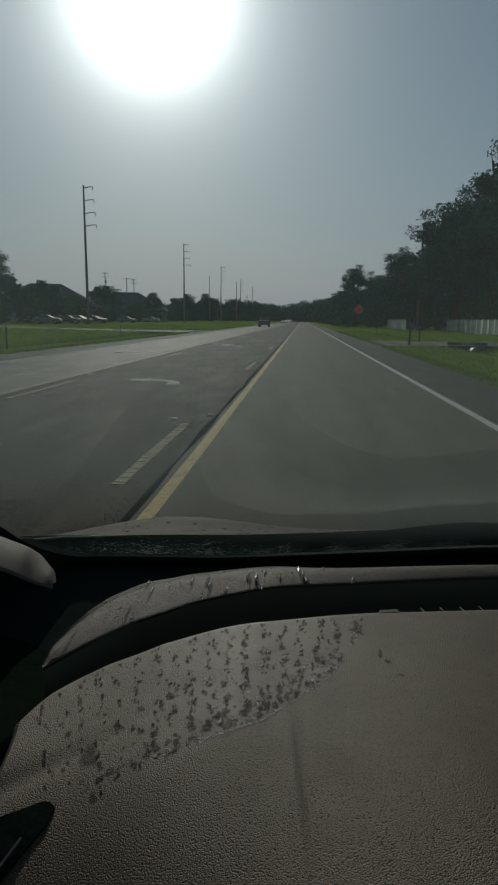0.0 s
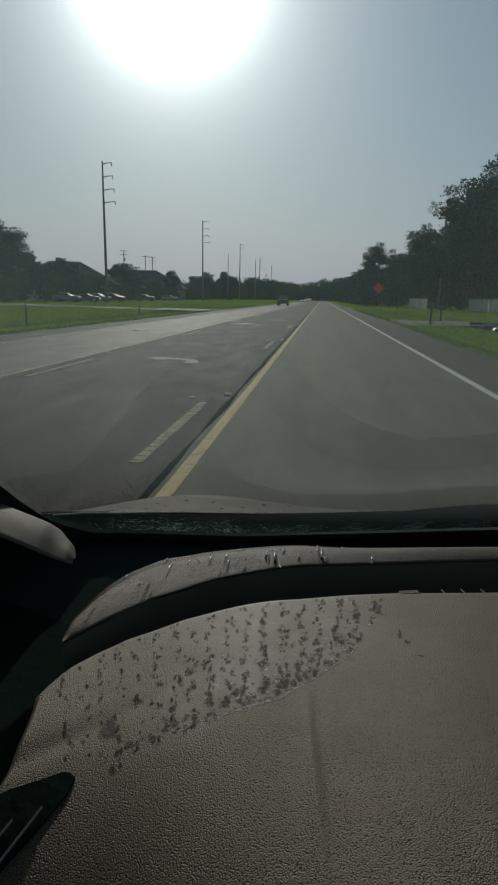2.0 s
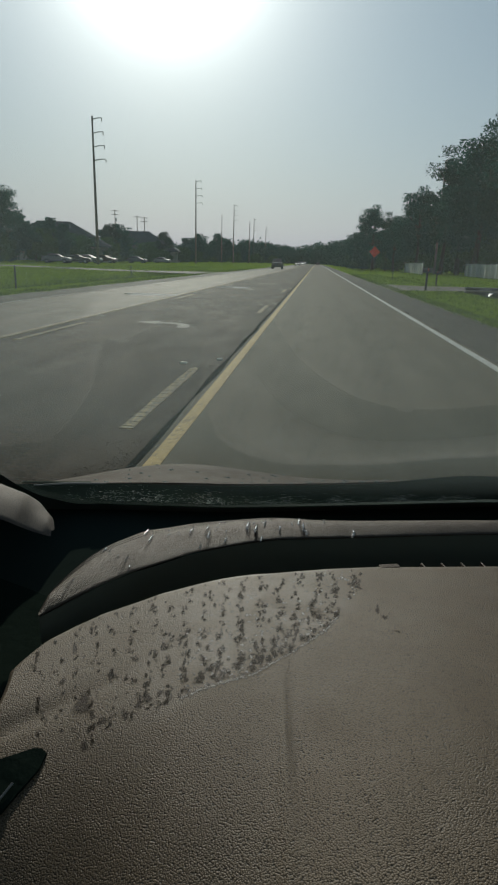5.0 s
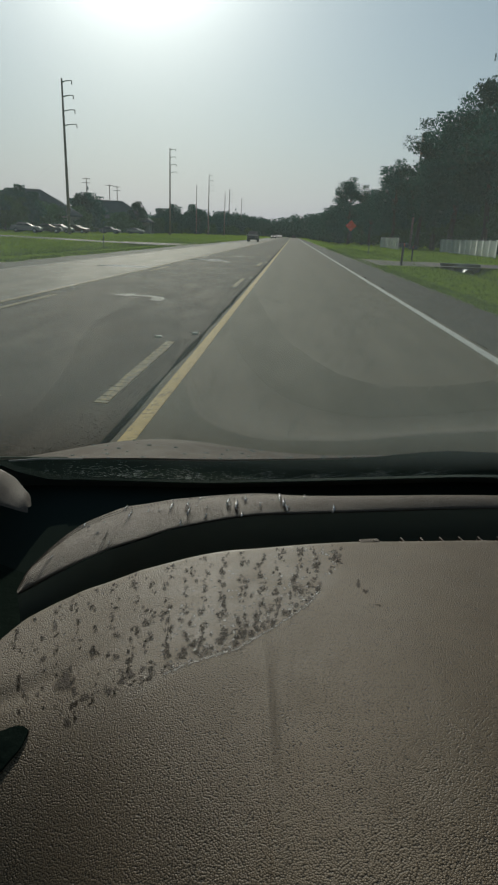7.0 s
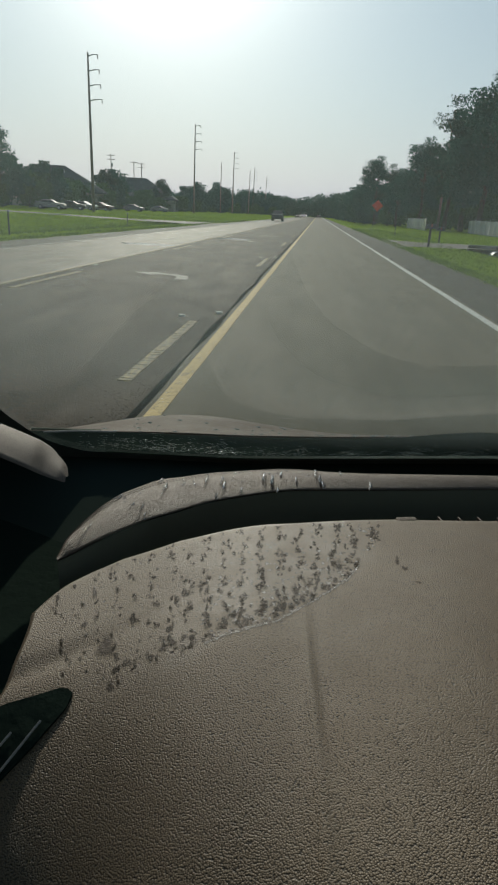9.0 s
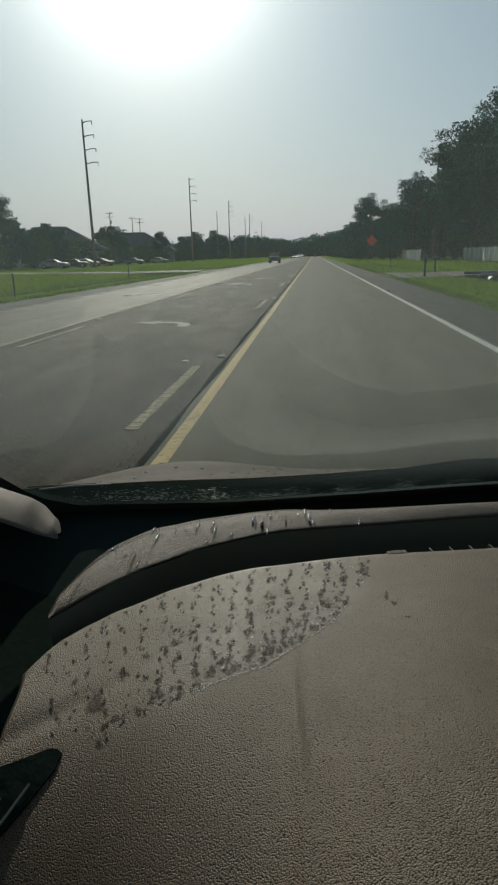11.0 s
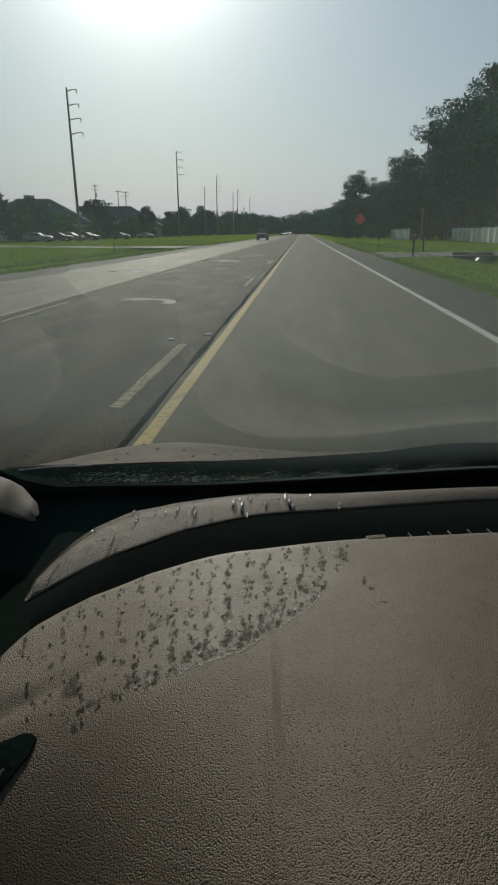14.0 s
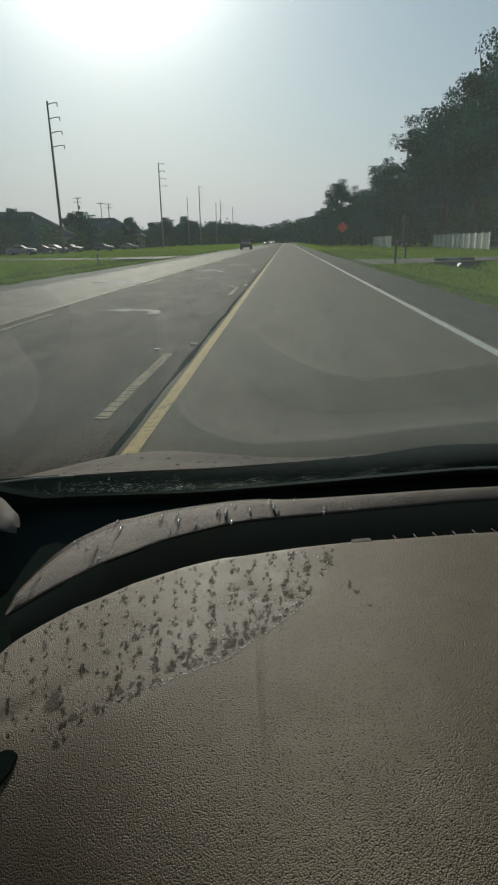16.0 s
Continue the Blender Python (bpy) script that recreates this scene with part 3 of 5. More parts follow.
V, F = [], []
for spec in ((5000, (4.25, 5.0), (8, 80), 0.10), (7000, (4.8, 9.4), (8, 90), 0.09), (2600, (9.2, 11.8), (10, 90), 0.32), (4500, (12, 22), (20, 110), 0.12), (3500, (-11.6, -10.5), (14, 100), 0.12), (6000, (-30, -11.5), (18, 120), 0.12), (1500, (-16.5, -13.6), (18, 90), 0.3)):
    v, f = blades(*spec)
    F += [tuple(i + len(V) for i in face) for face in f]
    V += v
me = bpy.data.meshes.new("grass_tufts")
me.from_pydata(V, [], F)
tagged(mesh_part("grass_tufts", me, M_BLADE), "rough green grass blades along the verge", "grass", kind="stuff")


# ---- trees ----
def leaf_quads(rng, centres, size):
    n = len(centres)
    a = rng.normal(size=(n, 3))
    a /= np.linalg.norm(a, axis=1, keepdims=True)
    b = np.cross(a, rng.normal(size=(n, 3)))
    b /= np.linalg.norm(b, axis=1, keepdims=True)
    s = (size * rng.uniform(0.6, 1.3, n))[:, None]
    a, b = a * s, b * s * 0.62
    v = np.stack([centres - a, centres - 0.1 * a + b, centres + a, centres + 0.1 * a - b], 1).reshape(-1, 3)
    return v, np.arange(4 * n).reshape(-1, 4)


def make_mesh(name, v, f, mat):
    me = bpy.data.meshes.new(name)
    me.from_pydata(v.tolist(), [], f.tolist())
    me.materials.append(mat)
    return me


def crown_centres(rng, low, high, radius, clumps, per, spread, lean=0.0, top_heavy=0.0):
    pts = []
    mid, half = (low + high) / 2, (high - low) / 2
    for _ in range(clumps):
        d = rng.normal(size=3)
        d /= np.linalg.norm(d)
        r = rng.uniform(0.35, 1.0) ** 0.6
        c = d * r * np.array([radius, radius, half])
        k = 1.0 - top_heavy * max(0.0, c[2] / half)
        c = c * np.array([k, k, 1.0]) + np.array([lean * (c[2] + half), 0, mid])
        s = spread * rng.uniform(0.6, 1.25)
        pts.append(c + np.clip(rng.normal(size=(int(1.45 * per * rng.uniform(0.6, 1.3)), 3)), -1.4, 1.4) * np.array([s, s, s * 0.62]))
    return np.concatenate(pts)


def tree_kind(seed, high, low, radius, clumps, per, spread, leaf, mat, trunk, moss=0, top_heavy=0.0, name="tree", label="", category="tree"):
    """One kind of tree with trunk, limbs and crown, copied by plant()."""
    rng = np.random.default_rng(seed)
    root = new(name)
    tagged(root, label, category)
    bm = bmesh.new()
    pts = [(0, 0, -0.3)]
    x = y = 0.0
    for k in range(1, 7):
        x, y = x + rng.normal(0, 0.12), y + rng.normal(0, 0.12)
        pts.append((x, y, k / 6 * (low + (high - low) * 0.75)))
    add_tube(bm, pts, [trunk * (1.25 if k == 0 else 1 - 0.13 * k) for k in range(7)], 9)
    for k in range(8):
        i = int(rng.integers(2, 6))
        s = Vector(pts[i])
        a, reach = rng.uniform(0, 6.28), radius * rng.uniform(0.5, 0.85)
        e = s + Vector((reach * math.cos(a), reach * math.sin(a), (high - low) * rng.uniform(0.12, 0.4)))
        m = (s + e) / 2 + Vector((0, 0, -0.15 * reach))
        add_tube(bm, [s, m, e], [trunk * 0.42, trunk * 0.28, trunk * 0.08], 6)
    part("trunk", bm, M_BARK, root, smooth=True)
    c = crown_centres(rng, low, high, radius, clumps, per, spread, rng.uniform(-0.05, 0.05), top_heavy)
    c = c[c[:, 2] > 0.25]
    v, f = leaf_quads(rng, c, leaf)
    # larger leaf sprays in the depth of the crown
    core = c[rng.choice(len(c), len(c) // 5)]
    mid = np.array([0, 0, (low + high) / 2])
    v2, f2 = leaf_quads(rng, mid + (core - mid) * 0.74, leaf * 1.9)
    v, f = np.concatenate([v, v2]), np.concatenate([f, f2 + len(v)])
    mesh_part("crown", make_mesh("crown", v, f, mat), None, root)
    if moss:
        p = c[rng.choice(len(c), moss)]
        w, h = rng.uniform(0.04, 0.10, moss), rng.uniform(0.5, 1.7, moss)
        t = rng.uniform(0, 3.14, moss)
        d = np.stack([np.cos(t) * w, np.sin(t) * w, 0 * t], 1)
        z = np.stack([0 * h, 0 * h, h], 1)
        v = np.stack([p - d, p + d, p + 0.5 * d - z, p - 0.2 * d - 0.9 * z], 1).reshape(-1, 3)
        tagged(mesh_part("moss", make_mesh("moss", v, np.arange(4 * moss).reshape(-1, 4), M_MOSS), None, root, "grey hanging moss strands"), kind="stuff")
    return root


M_MOSS = leaf_material("grey_moss", (0.060, 0.085, 0.070), (0.09, 0.115, 0.09), 0.2)
OAK = tree_kind(21, 15.0, 3.2, 6.2, 66, 145, 0.95, 0.165, M_LEAF, 0.42, 70, name="live_oak", label="dark green live oak hung with grey moss")
OAK2 = tree_kind(22, 16.5, 3.0, 5.0, 58, 150, 0.85, 0.165, M_LEAF, 0.36, 40, 0.25, name="oak_tree", label="tall dark green broadleaf roadside tree")
TALL = tree_kind(23, 18.5, 4.5, 4.0, 48, 140, 0.75, 0.155, M_PINE, 0.30, 16, 0.4, name="tall_tree", label="tall ragged dark green tree with open top")
ROUND = tree_kind(24, 9.0, 0.4, 4.6, 60, 100, 0.85, 0.26, M_LEAF, 0.26, name="round_tree", label="rounded dark green broadleaf tree by the field")
SHRUB = tree_kind(25, 4.6, 0.1, 3.0, 32, 80, 0.60, 0.20, M_SHRUB, 0.10, name="shrub", label="dense green shrub under the trees", category="shrub")
SPIKY = tree_kind(26, 10.0, 2.0, 2.9, 26, 80, 0.55, 0.22, M_PINE, 0.22, 0, 0.45, name="pine_tree", label="ragged dark pine above the tree line")

used = set()


def plant(kind, x, y, size=1.0, turn=0.0, group=""):
    m = pose(x, y, ground_height(x, y) - 0.03, 0, 0, turn)
    if kind not in used:
        used.add(kind)
        kind.matrix_basis = m @ Matrix.Diagonal((size, size, size, 1))
        ob = kind
    else:
        ob = copy_thing(kind, m)
        ob.scale = (size, size, size)
    tagged(ob, group=group)
    return ob


rng = np.random.default_rng(5)
# the wood on the driver's far side of the verge
for kind, x, y, s in ((OAK2, 26.0, 74, 1.34), (TALL, 24.0, 82, 1.28), (OAK, 29.0, 90, 1.38), (OAK2, 22.0, 92, 1.18), (TALL, 19.0, 99, 0.98), (OAK, 23.0, 106, 1.0),
                      (OAK2, 17.0, 112, 0.84), (OAK, 20.0, 122, 0.80), (OAK2, 15.0, 126, 0.62), (TALL, 15.0, 140, 0.66), (OAK2, 13.0, 150, 0.86), (OAK, 18.0, 142, 0.70),
                      (ROUND, 12.0, 166, 0.95), (OAK2, 18.0, 168, 0.62), (ROUND, 13.0, 182, 1.05), (ROUND, 11.5, 200, 1.0), (OAK, 16.5, 206, 0.72), (ROUND, 12.5, 222, 1.15),
                      (ROUND, 11.5, 240, 1.15), (OAK, 15.0, 262, 0.78), (ROUND, 11.5, 285, 1.25), (OAK, 14.0, 310, 0.8), (ROUND, 11.0, 335, 1.35), (OAK, 13.0, 365, 0.85), (OAK, 11.0, 400, 0.85),
                      (OAK, 33.0, 68, 1.15), (OAK2, 36.0, 80, 1.15), (OAK, 37.0, 60, 1.1), (OAK2, 41.0, 70, 1.2), (OAK, 34.0, 105, 1.1)):
    plant(kind, x, y, s, float(rng.uniform(0, 360)), "trees of the roadside wood")
for k in range(30):
    y = 66 + 6.2 * k + rng.uniform(-2, 2)
    x = max(13.0, 29 - 0.16 * (y - 62)) + rng.uniform(0, 4)
    plant(SHRUB, float(x), float(y), float(rng.uniform(0.8, 1.5)), float(rng.uniform(0, 360)), "shrubs under the wood")
# undergrowth that closes the depth of the wood
for k in range(22):
    plant(SHRUB, float(27 + rng.uniform(0, 16)), float(70 + 2.6 * k), float(rng.uniform(1.2, 1.9)), float(rng.uniform(0, 360)), "shrubs under the wood")
# the far side of the field
for kind, x, y, s in ((OAK, -49, 88, 0.86), (OAK2, -56, 90, 1.0), (OAK, -66, 100, 1.0), (ROUND, -50, 98, 1.05), (ROUND, -47, 108, 0.8), (ROUND, -54, 118, 0.75),
                      (SPIKY, -50, 148, 0.85), (ROUND, -50, 152, 0.9), (ROUND, -54, 168, 0.8),
                      (SPIKY, -47, 190, 1.15), (ROUND, -47, 226, 0.85), (ROUND, -48, 244, 1.2), (OAK, -46, 262, 0.78),
                      (ROUND, -43, 282, 1.25), (OAK, -44, 300, 0.8), (ROUND, -40, 322, 1.3), (OAK, -38, 345, 0.85), (ROUND, -32, 368, 1.35), (OAK, -27, 392, 0.85), (OAK, -19, 412, 0.85)):
    plant(kind, x, y, s * float(rng.uniform(0.78, 1.08) if y > 95 else 1.0), float(rng.uniform(0, 360)), "trees beyond the field")
for k in range(48):
    y = 80 + 6.8 * k + rng.uniform(-3, 3)
    plant(SHRUB, float(-45 + rng.uniform(-6, 1) + max(0.0, y - 270) * 0.16), float(y), float(rng.uniform(0.7, 1.25)), float(rng.uniform(0, 360)), "shrubs beyond the field")

# distant woods that close the horizon
rng = np.random.default_rng(8)
pts = []
for k in range(170):
    x = rng.uniform(-330, 160) if k > 60 else rng.uniform(-70, 40)
    y = 448 + rng.uniform(0, 60) + 0.05 * abs(x)
    h = rng.uniform(9, 15) * (1 + 0.15 * math.sin(x * 0.09))
    for j in range(11):
        pts.append(np.array([x, y, 0]) + np.array([rng.normal(0, 3.2), rng.normal(0, 3), h * rng.uniform(0.12, 0.9)]) + rng.normal(size=(34, 3)) * np.array([1.9, 1.7, 1.3]))
c = np.concatenate(pts)
c = c[c[:, 2] > 0.2]
v, f = leaf_quads(rng, c, 1.0)
tagged(mesh_part("distant_woods", make_mesh("distant_woods", v, f, M_LEAF), None), "dark distant tree line closing the horizon", "woods", kind="stuff")


# ---- poles ----
def transmission_pole(x, y, high=23.0):
    t = thing("transmission_pole", "tall slender transmission pole with four side arms", "utility pole", (x, y, ground_height(x, y)), "transmission poles")
    part("shaft", tube([(0, 0, -0.5), (0, 0, high * 0.5), (0, 0, high)], [0.25, 0.19, 0.12], 12), M_POLE, t, smooth=True)
    for k in range(4):
        z = high - 0.35 - 1.9 * k
        reach = 1.5 + 0.15 * k
        arm = part("arm", tube([(0.1, 0, z - 0.12), (reach * 0.5, 0, z + 0.06), (reach, 0, z + 0.1)], [0.09, 0.07, 0.05], 6), M_STEEL, t)
        bm = bmesh.new()
        for j in range(5):
            bmesh.ops.create_cone(bm, cap_ends=True, segments=8, radius1=0.10, radius2=0.06, depth=0.07, matrix=Matrix.Translation((reach - 0.03, 0, z + 0.02 - 0.1 * j)))
        part("insulator", bm, M_INSUL, arm)
    return t


for y, h in ((98, 21.5), (180, 22.5), (262, 23.0), (345, 23.0), (425, 23)):
    transmission_pole(-35.0, y, h)


def utility_pole(x, y, high, arms=2, transformer=False):
    t = thing("utility_pole", "wooden utility pole with short cross arms", "utility pole", (x, y, ground_height(x, y)), "utility poles")
    part("shaft", tube([(0, 0, -0.5), (0, 0, high)], [0.17, 0.11], 10), M_POLE, t, smooth=True)
    for k in range(arms):
        z = high - 0.4 - 1.1 * k
        part("cross_arm", box((-1.2, -0.17, z - 0.06), (1.2, -0.07, z + 0.06), 0.01), M_POLE, t)
        for j in (-1.05, -0.4, 0.4, 1.05):
            part("insulator", tube([(j, -0.12, z + 0.055), (j, -0.12, z + 0.13), (j, -0.12, z + 0.24)], [0.05, 0.06, 0.03], 7), M_INSUL, t)
    if transformer:
        part("transformer", tube([(0.34, 0, high - 3.4), (0.34, 0, high - 3.3), (0.34, 0, high - 2.5), (0.34, 0, high - 2.45)], [0.2, 0.24, 0.24, 0.18], 12), M_STEEL, t, "grey transformer can")
    return t


utility_pole(-62.0, 190, 15.0, 2, True)
utility_pole(-58.0, 200, 14.0, 1)
utility_pole(-57.0, 205, 14.0, 2)
utility_pole(-29.0, 268, 17.0, 0)
utility_pole(-40.0, 262, 19.0, 0)
utility_pole(-66.0, 118, 12.5, 2)
utility_pole(19.0, 104, 17.0, 0)
utility_pole(26.5, 82, 21.0, 1)


# ---- fence, post boxes, signs ----
def fence_run(x0, y0, x1, y1, high=1.65):
    t = thing("picket_fence", "white vinyl picket fence in front of dark trees", "fence", (0, 0, 0), "white fences")
    d = Vector((x1 - x0, y1 - y0, 0))
    n = int(d.length / 0.30)
    turn = math.atan2(d.y, d.x)
    bm = box((-0.125, -0.012, 0.08), (0.125, 0.012, high - 0.12))
    bmesh.ops.create_cone(bm, cap_ends=True, segments=4, radius1=0.170, radius2=0.0, depth=0.12, matrix=Matrix.Translation((0, 0, high - 0.06)) @ Matrix.Diagonal((1, 0.15, 1, 1)) @ Matrix.Rotation(radians(45), 4, "Z"))
    picket = bpy.data.meshes.new("picket")
    bm.to_mesh(picket)
    bm.free()
    for k in range(n):
        p = Vector((x0, y0, 0)) + d * (k + 0.5) / n
        ob = mesh_part("picket", picket, M_FENCE, t)
        ob.matrix_basis = pose(p.x, p.y, ground_height(p.x, p.y), 0, 0, math.degrees(turn))
    for z in (0.35, high - 0.45):
        bm = bmesh.new()
        add_box(bm, (0, 0.014, z - 0.045), (d.length, 0.05, z + 0.045))
        ob = part("rail", bm, M_FENCE, t)
        ob.matrix_basis = pose(x0, y0, ground_height(x0, y0), 0, 0, math.degrees(turn))
    for k in range(int(d.length / 2.4) + 1):
        p = Vector((x0, y0, 0)) + d * min(1.0, 2.4 * k / d.length)
        ob = part("post", box((-0.06, 0.02, -0.2), (0.06, 0.14, high + 0.06), 0.008), M_FENCE, t)
        ob.matrix_basis = pose(p.x, p.y, ground_height(p.x, p.y), 0, 0, math.degrees(turn))


fence_run(20.2, 64.0, 20.6, 90.0)
fence_run(16.0, 97.0, 16.4, 119.0)


def mailbox(x, y, turn=0):
    t = thing("mailbox", "black metal mailbox on a dark wooden post", "mailbox", (x, y, ground_height(x, y)), "mailboxes", turn=turn)
    part("post", box((-0.05, -0.05, -0.3), (0.05, 0.05, 1.0), 0.006), M_BARK, t)
    bm = bmesh.new()
    n = 10
    front, back = [], []
    for k in range(n + 1):
        a = math.pi * k / n
        front.append((0.11 * math.cos(a), 0.14 + 0.11 * math.sin(a)))
    prof = [(0.11, 0.0)] + front + [(-0.11, 0.0)]
    fr = [bm.verts.new((-0.27, px, 1.0 + pz)) for px, pz in prof]
    bk = [bm.verts.new((0.27, px, 1.0 + pz)) for px, pz in prof]
    for k in range(len(prof)):
        bm.faces.new((fr[k], fr[(k + 1) % len(prof)], bk[(k + 1) % len(prof)], bk[k]))
    bm.faces.new(fr[::-1])
    bm.faces.new(bk)
    shell = part("box", bm, M_MAILBOX, t)
    part("flag", box((0.0, -0.125, 1.08), (0.03, -0.115, 1.26)), M_SIGN, shell, "red flag")
    return t


mailbox(9.4, 50.0)
mailbox(6.4, 37.0, 8)


def marker_post(x, y, high=0.95):
    t = thing("marker_post", "thin dark marker post standing in the grass", "post", (x, y, ground_height(x, y)), "marker posts")
    part("stake", tube([(0, 0, -0.2), (0, 0, high * 0.6), (0.01, 0, high)], [0.035, 0.035, 0.03], 8), M_MAILBOX, t)
    part("cap", tube([(0.01, 0, high), (0.01, 0, high + 0.03)], [0.045, 0.04], 8), M_STEEL, t, "pale reflective cap")


marker_post(-12.8, 25.5)
marker_post(-14.2, 47.0)
marker_post(7.2, 60.0, 1.1)

t = thing("warning_sign", "orange red diamond roadwork sign on two thin legs", "road sign", (6.6, 74.0, ground_height(6.6, 74)))
bm = bmesh.new()
add_box(bm, (-0.43, -0.012, -0.43), (0.43, 0.012, 0.43), 0.006)
bmesh.ops.rotate(bm, verts=bm.verts, cent=(0, 0, 0), matrix=Matrix.Rotation(radians(45), 3, "Y"))
bmesh.ops.translate(bm, verts=bm.verts, vec=(0, 0, 2.75))
part("panel", bm, M_SIGN, t)
for sx in (-1, 1):
    part("leg", tube([(0.42 * sx, 0.03, -0.1), (0.06 * sx, 0.03, 2.2)], [0.022, 0.022], 6), M_MAILBOX, t)
part("mast", tube([(0, 0.03, 0.9), (0, 0.03, 3.3)], [0.02, 0.02], 6), M_MAILBOX, t)
part("stay", tube([(-0.33, 0.03, 0.5), (0.33, 0.03, 0.5)], [0.015, 0.015], 6), M_MAILBOX, t)

t = thing("drain_pipe", "bright corrugated drain pipe in a pale concrete headwall", "drain pipe", (10.3, 38.3, ground_height(10.3, 38.3)))
bm = bmesh.new()
rings = []
for k in range(25):
    r = 0.30 + 0.012 * math.cos(k * math.pi)
    rings.append([bm.verts.new((r * math.cos(a), -1.4 + 0.11 * k, 0.22 + r * math.sin(a))) for a in np.linspace(0, 2 * math.pi, 16, endpoint=False)])
for r, q in zip(rings, rings[1:]):
    for k in range(16):
        bm.faces.new((r[k], r[(k + 1) % 16], q[(k + 1) % 16], q[k]))
part("pipe", bm, M_STEEL, t)
for lo, hi in (((-1.2, 0.6, -0.1), (-0.34, 0.85, 0.75)), ((0.34, 0.6, -0.1), (1.2, 0.85, 0.75)), ((-1.2, 0.6, 0.56), (1.2, 0.86, 0.78))):
    part("headwall", box(lo, hi, 0.02), M_CONCRETE, t, "pale concrete headwall")


# ---- houses behind the far hedge ----
M_ROOF = asphalt("weathered_roof_shingle", (0.085, 0.094, 0.098), (0.12, 0.13, 0.135), 0.9, 1.1)


def hip_house(x, y, turn, half_w, half_d, eaves, peak):
    t = thing("house", "low house with a broad grey hipped roof behind shrubs", "house", (x, y, ground_height(x, y)), "houses beyond the field")
    t.rotation_euler = (0, 0, radians(turn))
    part("wall", box((-half_w, -half_d, -0.3), (half_w, half_d, eaves + 0.05)), M_CONCRETE, t, "pale rendered wall")
    w, d = half_w + 0.9, half_d + 0.9
    bm = bmesh.new()
    low = [bm.verts.new(p) for p in ((-w, -d, eaves), (w, -d, eaves), (w, d, eaves), (-w, d, eaves))]
    rim = [bm.verts.new(p.co + Vector((0, 0, 0.22))) for p in low]
    ends = [bm.verts.new((k * (w - d) * 0.9, 0, peak)) for k in (-1, 1)]
    bm.faces.new(low[::-1])
    for k in range(4):
        bm.faces.new((low[k], low[(k + 1) % 4], rim[(k + 1) % 4], rim[k]))
    for face in ((rim[0], rim[1], ends[1], ends[0]), (rim[1], rim[2], ends[1]), (rim[2], rim[3], ends[0], ends[1]), (rim[3], rim[0], ends[0])):
        bm.faces.new(face)
    roof = part("roof", bm, M_ROOF, t, "grey shingled hipped roof")
    part("ridge_cap", tube([(ends_x, 0, peak + 0.03) for ends_x in (-(w - d) * 0.9, (w - d) * 0.9)], [0.11, 0.11], 6), M_ROOF, roof)
    part("vent_pipe", tube([(0.3 * half_w, -0.3 * half_d, peak - 2.4), (0.3 * half_w, -0.3 * half_d, peak - 0.9)], [0.09, 0.09], 8), M_STEEL, roof)
    part("door", box((-0.5, -half_d - 0.05, 0.0), (0.5, -half_d + 0.02, 2.05), 0.01), M_CARGLASS, t, "dark front door")
    for k in (-0.62, -0.28, 0.28, 0.62):
        win = part("window", box((k * half_w - 0.8, -half_d - 0.06, 0.9), (k * half_w + 0.8, -half_d + 0.02, 2.3), 0.01), M_CARGLASS, t)
        part("sill", box((k * half_w - 0.95, -half_d - 0.14, 0.78), (k * half_w + 0.95, -half_d, 0.895)), M_FENCE, win)


hip_house(-59.0, 138.0, 14.0, 12.0, 8.0, 3.1, 8.4)
hip_house(-60.0, 200.0, 8.0, 15.0, 8.5, 3.2, 9.2)


